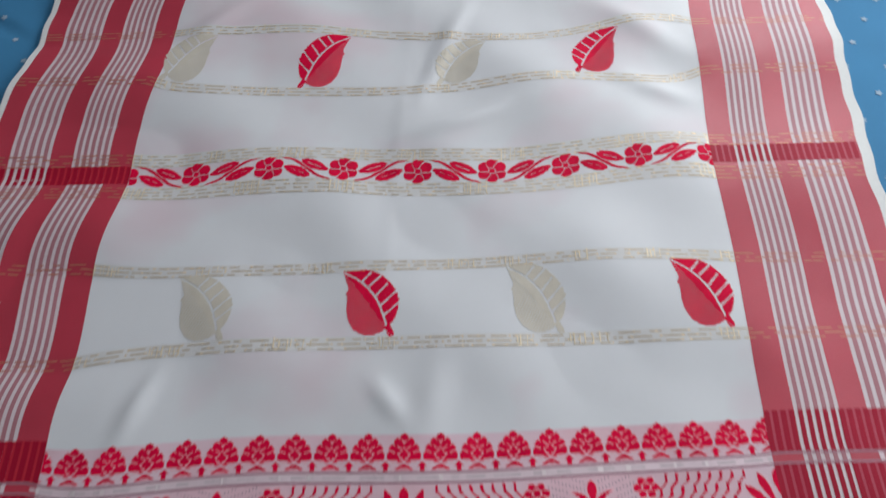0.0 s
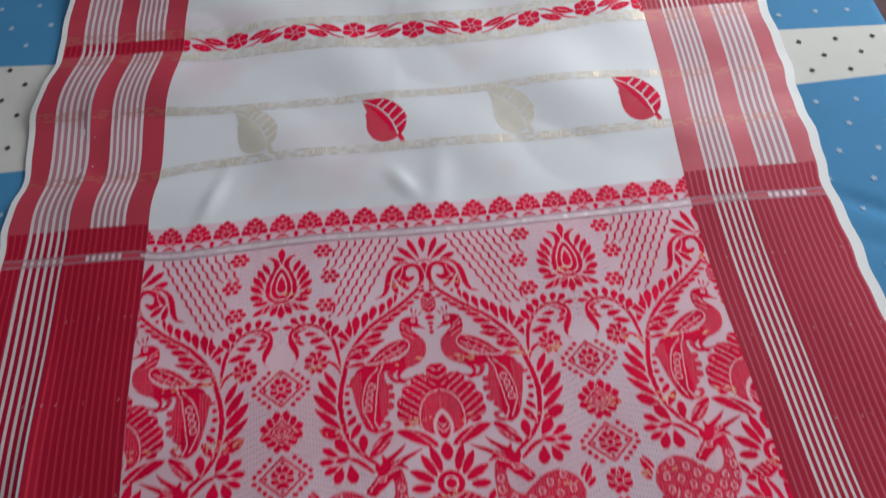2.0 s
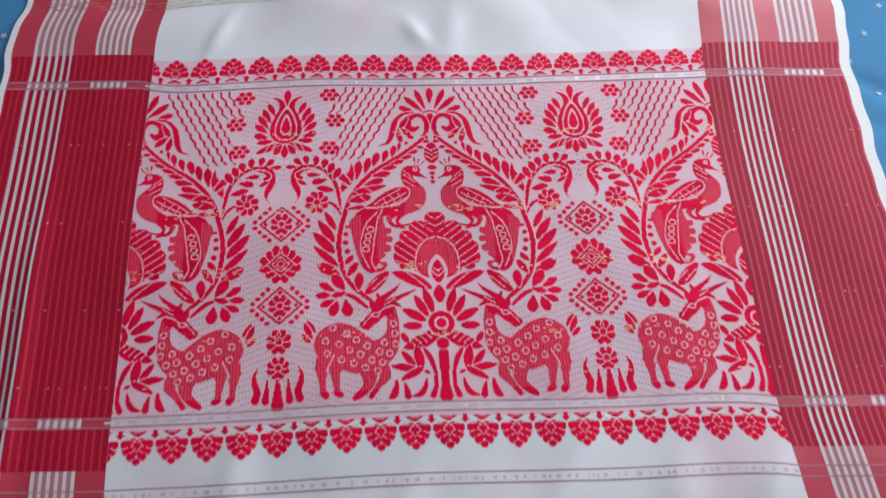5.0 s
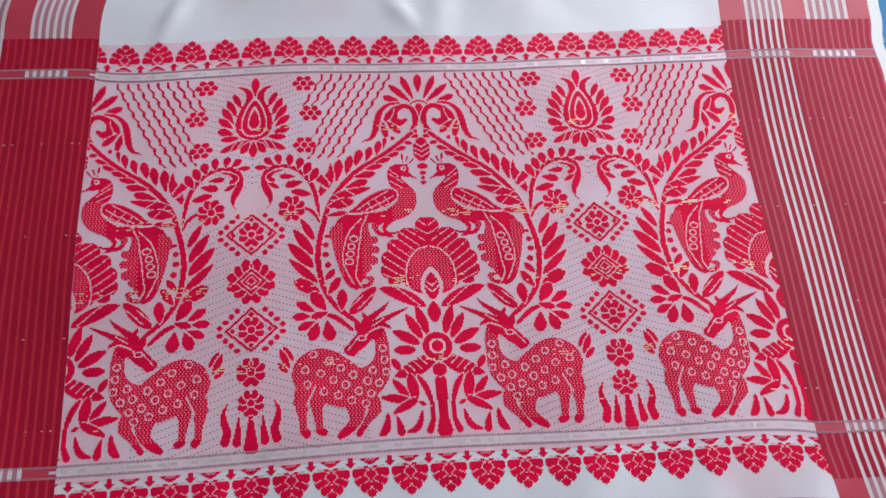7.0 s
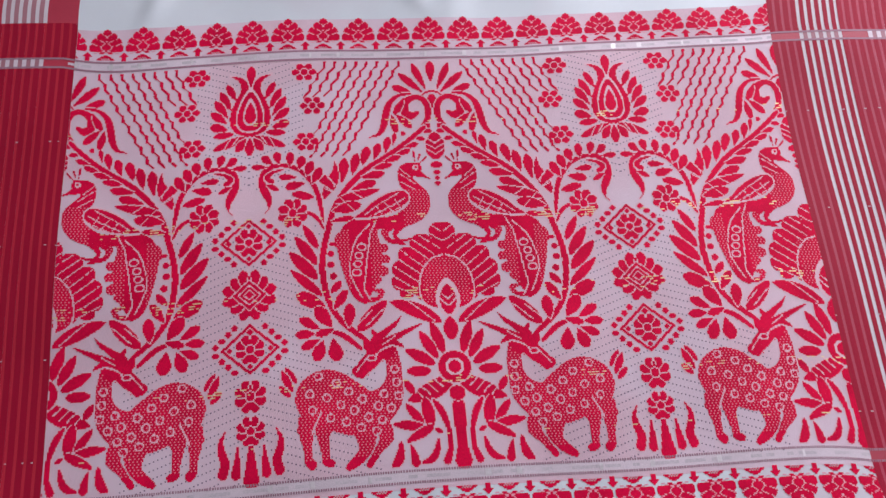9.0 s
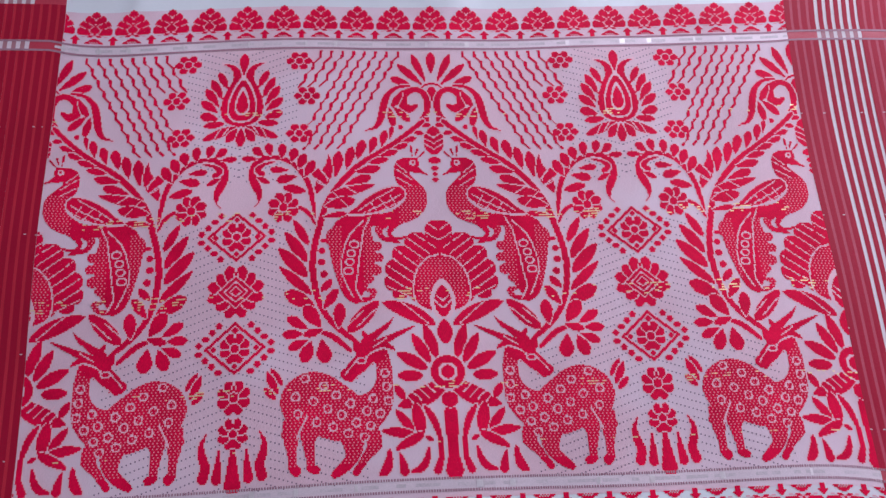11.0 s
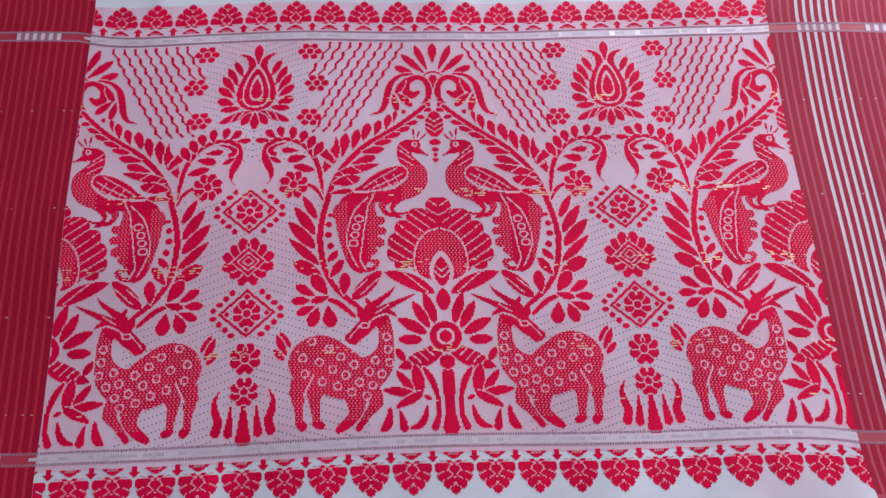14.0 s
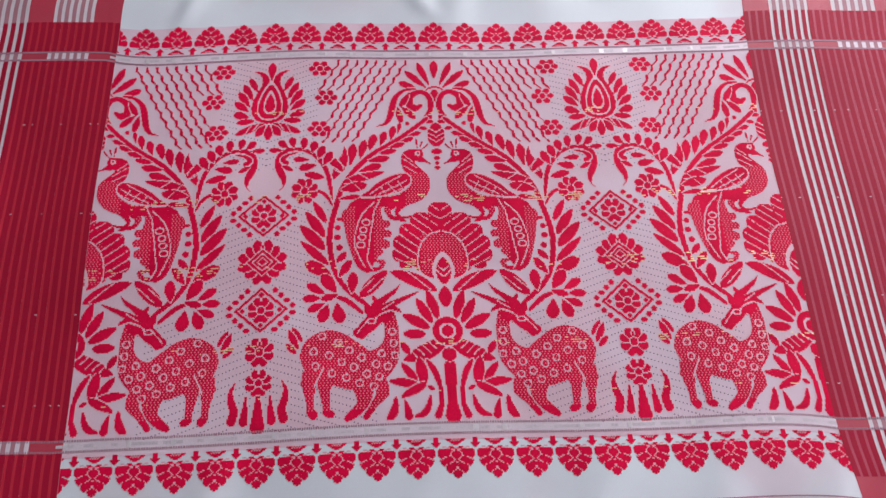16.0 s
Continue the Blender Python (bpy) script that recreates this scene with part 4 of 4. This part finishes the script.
for n, v in enumerate((-0.448, -0.508, -0.568, -0.628)):
    E = HALF + 0.198
    band = strip("line_band", -LEFT, HALF, v, v + 0.0135, SILK, sari, L1, "white band between two mauve lines")
    dashed("band_line", -E + 0.007, E, v, 0.0014, MAUVE, band, L4, (0.03, 0.06), (0.0, 0.0), 30 + n)
    dashed("band_line", -E + 0.007, E, v + 0.0121, 0.0014, MAUVE, band, L4, (0.03, 0.06), (0.0, 0.0), 40 + n)
    dashed("band_thread", -LEFT, HALF, v + 0.0042, 0.004, PALE_ROSE, band, L4, (0.001, 0.006), (0.003, 0.012), 50 + n)


# clustered highlights of the gold bands, drawn as short cream bars
bars = []


def gold_band(v0, v1, lines, seed):
    """A woven band of thin dull gold lines on a faintly beige strip, with bright flecks put in as glints."""
    E = HALF + 0.198
    pitch = (v1 - v0) / lines
    band = strip("gold_band", -LEFT, HALF, v0, v1, BEIGE, sari, L1, "faint beige band with gold threads")
    for i in range(lines):
        v = v0 + 0.001 + i * pitch
        dashed("gold_line", -LEFT, HALF, v, pitch * 0.33, ZARI, band, L3, (0.004, 0.03), (0.001, 0.014), seed + i, "dull gold woven line")
        for a, b in ((-E + 0.007, -LEFT), (HALF, E)):
            dashed("copper_line", a, b, v, pitch * 0.3, COPPER, band, L4, (0.004, 0.03), (0.002, 0.02), seed + 60 + i, "coppery woven line")
        # brighter dashes over each dull line imitate its glints
        dashed("gold_glint_line", -LEFT, HALF, v0 + 0.0012 + i * pitch, pitch * 0.28, GOLD, band, L4, (0.001, 0.004), (0.004, 0.035), seed + 20 + i, "bright gold flecks put in as glints")
    r = random.Random(seed + 11)
    at = -LEFT
    while at < HALF:
        for k in range(r.randint(2, 7)):
            bars.append((at, v0 + r.uniform(0, pitch), at + r.uniform(0.0007, 0.0018), v1 - r.uniform(0, pitch)))
            at += r.uniform(0.003, 0.010)
        at += r.uniform(0.02, 0.14)
    return band


for seed, (v0, v1, n) in enumerate(((0.225, 0.242, 3), (0.327, 0.343, 3), (0.438, 0.460, 4), (0.492, 0.513, 4), (0.612, 0.630, 3), (0.716, 0.733, 3), (0.846, 0.866, 4))):
    gold_band(v0, v1, n, 100 + 40 * seed)
q = np.array([b for b in bars if b[2] < HALF])
p = np.stack([drape(q[:, i], q[:, j], L4 + 0.0001) for i, j in ((0, 1), (2, 1), (2, 3), (0, 3))], 1).reshape(-1, 3)
tagged(mesh_object("gold_glint_bar", p.tolist(), [(4 * i, 4 * i + 1, 4 * i + 2, 4 * i + 3) for i in range(len(q))], GLINT_BAR, sari, "short bright bars put in as glints across the gold bands"), kind="stuff")


def leaf_tone():
    w = Weave(64, 72)
    w.part("blade", 0)
    w.limb([(3, 2, 1), (14, 9, 9), (25, 18, 17), (31, 30, 23), (33, 40, 25), (32, 48, 22), (30, 56, 13)])
    for i in range(9):
        w.oval(9 + 0.9 * i + 0.16 * i * i, 26 + 4.6 * i, 2.6, 2.4)
        w.oval(50 + 2.6 * math.sin(0.4 * i) * 3 - 0.35 * i, 20 + 4.6 * i, 2.4, 2.4)
    w.limb([(47, 58, 2.5), (52, 69, 3.2)])
    w.line([(4, 3), (22, 15), (36, 32), (44, 50), (47, 60)], 0.9, 1.2, 0, 0)
    for x0, y0, x1, y1 in ((22, 12, 29, 4), (29, 18, 39, 8), (36, 29, 46, 17), (41, 40, 55, 25), (45, 50, 59, 37)):
        w.line([(x0, y0), (x1, y1)], 1.1, 0.9, 0, 0)
    i, j = w.U.astype(int), w.V.astype(int)
    loose = (w.U < 2 + 0.72 * w.V) & (j % 2 == 0) & ((i + j // 2) % 3 == 0)
    return (w.tone == 1) & ~loose


LEAF = leaf_tone()
for top, first, pitch, mirror in ((0.3295, -0.284, 0.199, False), (0.716, -0.325 - 59 * CELL, 0.201, True)):
    for k in range(4):
        red = k % 2 == 1
        m = LEAF[:, ::-1] if mirror else LEAF
        woven("leaf_motif", m, first + k * pitch, top, RED if red else PALE_GOLD, sari, L2, "red woven leaf with pale veins" if red else "dull gold woven leaf")


def spray(flip):
    w = Weave(58, 34)
    w.limb([(1, 3, 0.7), (15, 7, 1.5), (29, 17, 1.8), (42, 27, 1.5), (57, 32, 0.7)])
    w.leaf(23, 7, 53, 20, 5.8, 0.9)
    w.leaf(34, 28, 5, 15, 5.8, 0.9)
    w.line([(29, 10), (46, 17)], 0.5, 0.5, 0, 0)
    w.line([(28, 25), (12, 18)], 0.5, 0.5, 0, 0)
    return (w.tone[:, ::-1] if flip else w.tone) == 1


def garland_flower():
    w = Weave(38, 38)
    for i in range(6):
        a = math.tau * (i + 0.5) / 6
        w.leaf(19, 19, 19 + 16.5 * math.cos(a), 19 + 15.5 * math.sin(a), 6.6, 1.6)
    w.oval(19, 19, 3.2, 3.2)
    return w.tone == 1


G = garland_flower()
for k in range(-4, 5):
    u0 = k * UNIT / 2 - 19 * CELL
    cells = u0 + (np.arange(38) + 0.5) * CELL
    woven("garland_flower", G & ((cells > -LEFT) & (cells < HALF))[None, :], u0, 0.4763 + 19 * CELL, RED, sari, L2)
for k in range(8):
    woven("garland_spray", spray(k % 2 == 1), -HALF + (k + 0.5) * UNIT / 2 - 29 * CELL, 0.4763 + 17 * CELL, RED, sari, L2)

# borders: three plain red bands, two groups of white lines between them, a white selvage
REDS, GROUPS = ((0.0, 0.033), (0.082, 0.113), (0.169, 0.198)), ((0.033, 0.082), (0.113, 0.169))
SOLID = ((-0.413, 0.136), (0.464, 0.493))       # stretches where the border is woven full


def across(side, a, b):
    return (HALF + a, HALF + b) if side > 0 else (-LEFT - b, -LEFT - a)


for side in (-1, 1):
    border = strip("border", *across(side, 0.0, 0.033), V0, V1, MUTED, sari, L1, "muted red woven border")
    for a, b in REDS[1:]:
        strip("border_band", *across(side, a, b), V0, V1, MUTED, border, L1)
    strip("selvage", *across(side, 0.198, EDGE if side > 0 else 0.207), V0, V1, SELVAGE, border, L1, "white selvage")
    for g, (a, b) in enumerate(GROUPS):
        pitch = (b - a) / 11
        strip("stripe_ground", *across(side, a, b), V0, V1, BLUSH, border, L1 * 0.5, "pinkish white stripe ground")
        for i in range(5):
            lo = a + (2 * i + 0.95) * pitch
            strip("stripe", *across(side, lo, lo + pitch * 1.1), V0, V1, THIN, border, L1)
    # the woven-full stretches, with ribs; the group nearer the cloth's one edge keeps its white lines
    keep = GROUPS[1] if side < 0 else GROUPS[0]
    for v0, v1 in SOLID:
        gaps = [(0.0769, 0.0896), (-0.3665, -0.354)] if v0 < 0 else []
        cuts = [v0, *[c for g in sorted(gaps) for c in g], v1]
        for s0, s1 in zip(cuts[::2], cuts[1::2]):
            pitch = 0.198 / 44
            i = 0
            while i < 44:
                a, b = i * pitch, (i + 1) * pitch
                mid = (a + b) / 2
                inside = keep[0] < mid < keep[1]
                if inside:
                    kp = (keep[1] - keep[0]) / 11
                    for q in range(5):
                        lo = keep[0] + (2 * q + 1) * kp
                        strip("rib", *across(side, lo - kp * 0.1, lo + kp * 1.05), s0, s1, DEEP, border, L2, step=0.009)
                    while i < 44 and (i + 0.5) * pitch < keep[1]:
                        i += 1
                    continue
                if i % 2 == 0:
                    strip("rib", *across(side, a, min(b + pitch * 0.35, 0.198)), s0, s1, DEEP, border, L2 + 0.00008, step=0.009)
                else:
                    strip("rib", *across(side, a, b), s0, s1, RIB if side > 0 else WARM, border, L2, step=0.009)
                i += 1
        for g0, g1 in gaps:
            a, b = GROUPS[0] if side < 0 else GROUPS[1]
            kp = (b - a) / 11
            for i in range(6):
                strip("band_patch", *across(side, a + 2 * i * kp, a + (2 * i + 1) * kp), g0, g1, SILVER, border, L3, "pale silver patch", step=0.009)

# stray pale floats of the gold rows carried over the ribbed borders
for n, row in enumerate((66, 155, 245, 320)):
    for side in (-1, 1):
        a, b = across(side, 0.0, 0.196)
        dashed("stray_float", a, b, PANEL_TOP - row * CELL, 0.0009, PALE_ROSE, sari, L4, (0.001, 0.003), (0.006, 0.045), 400 + 2 * n + side, "pale stray threads")
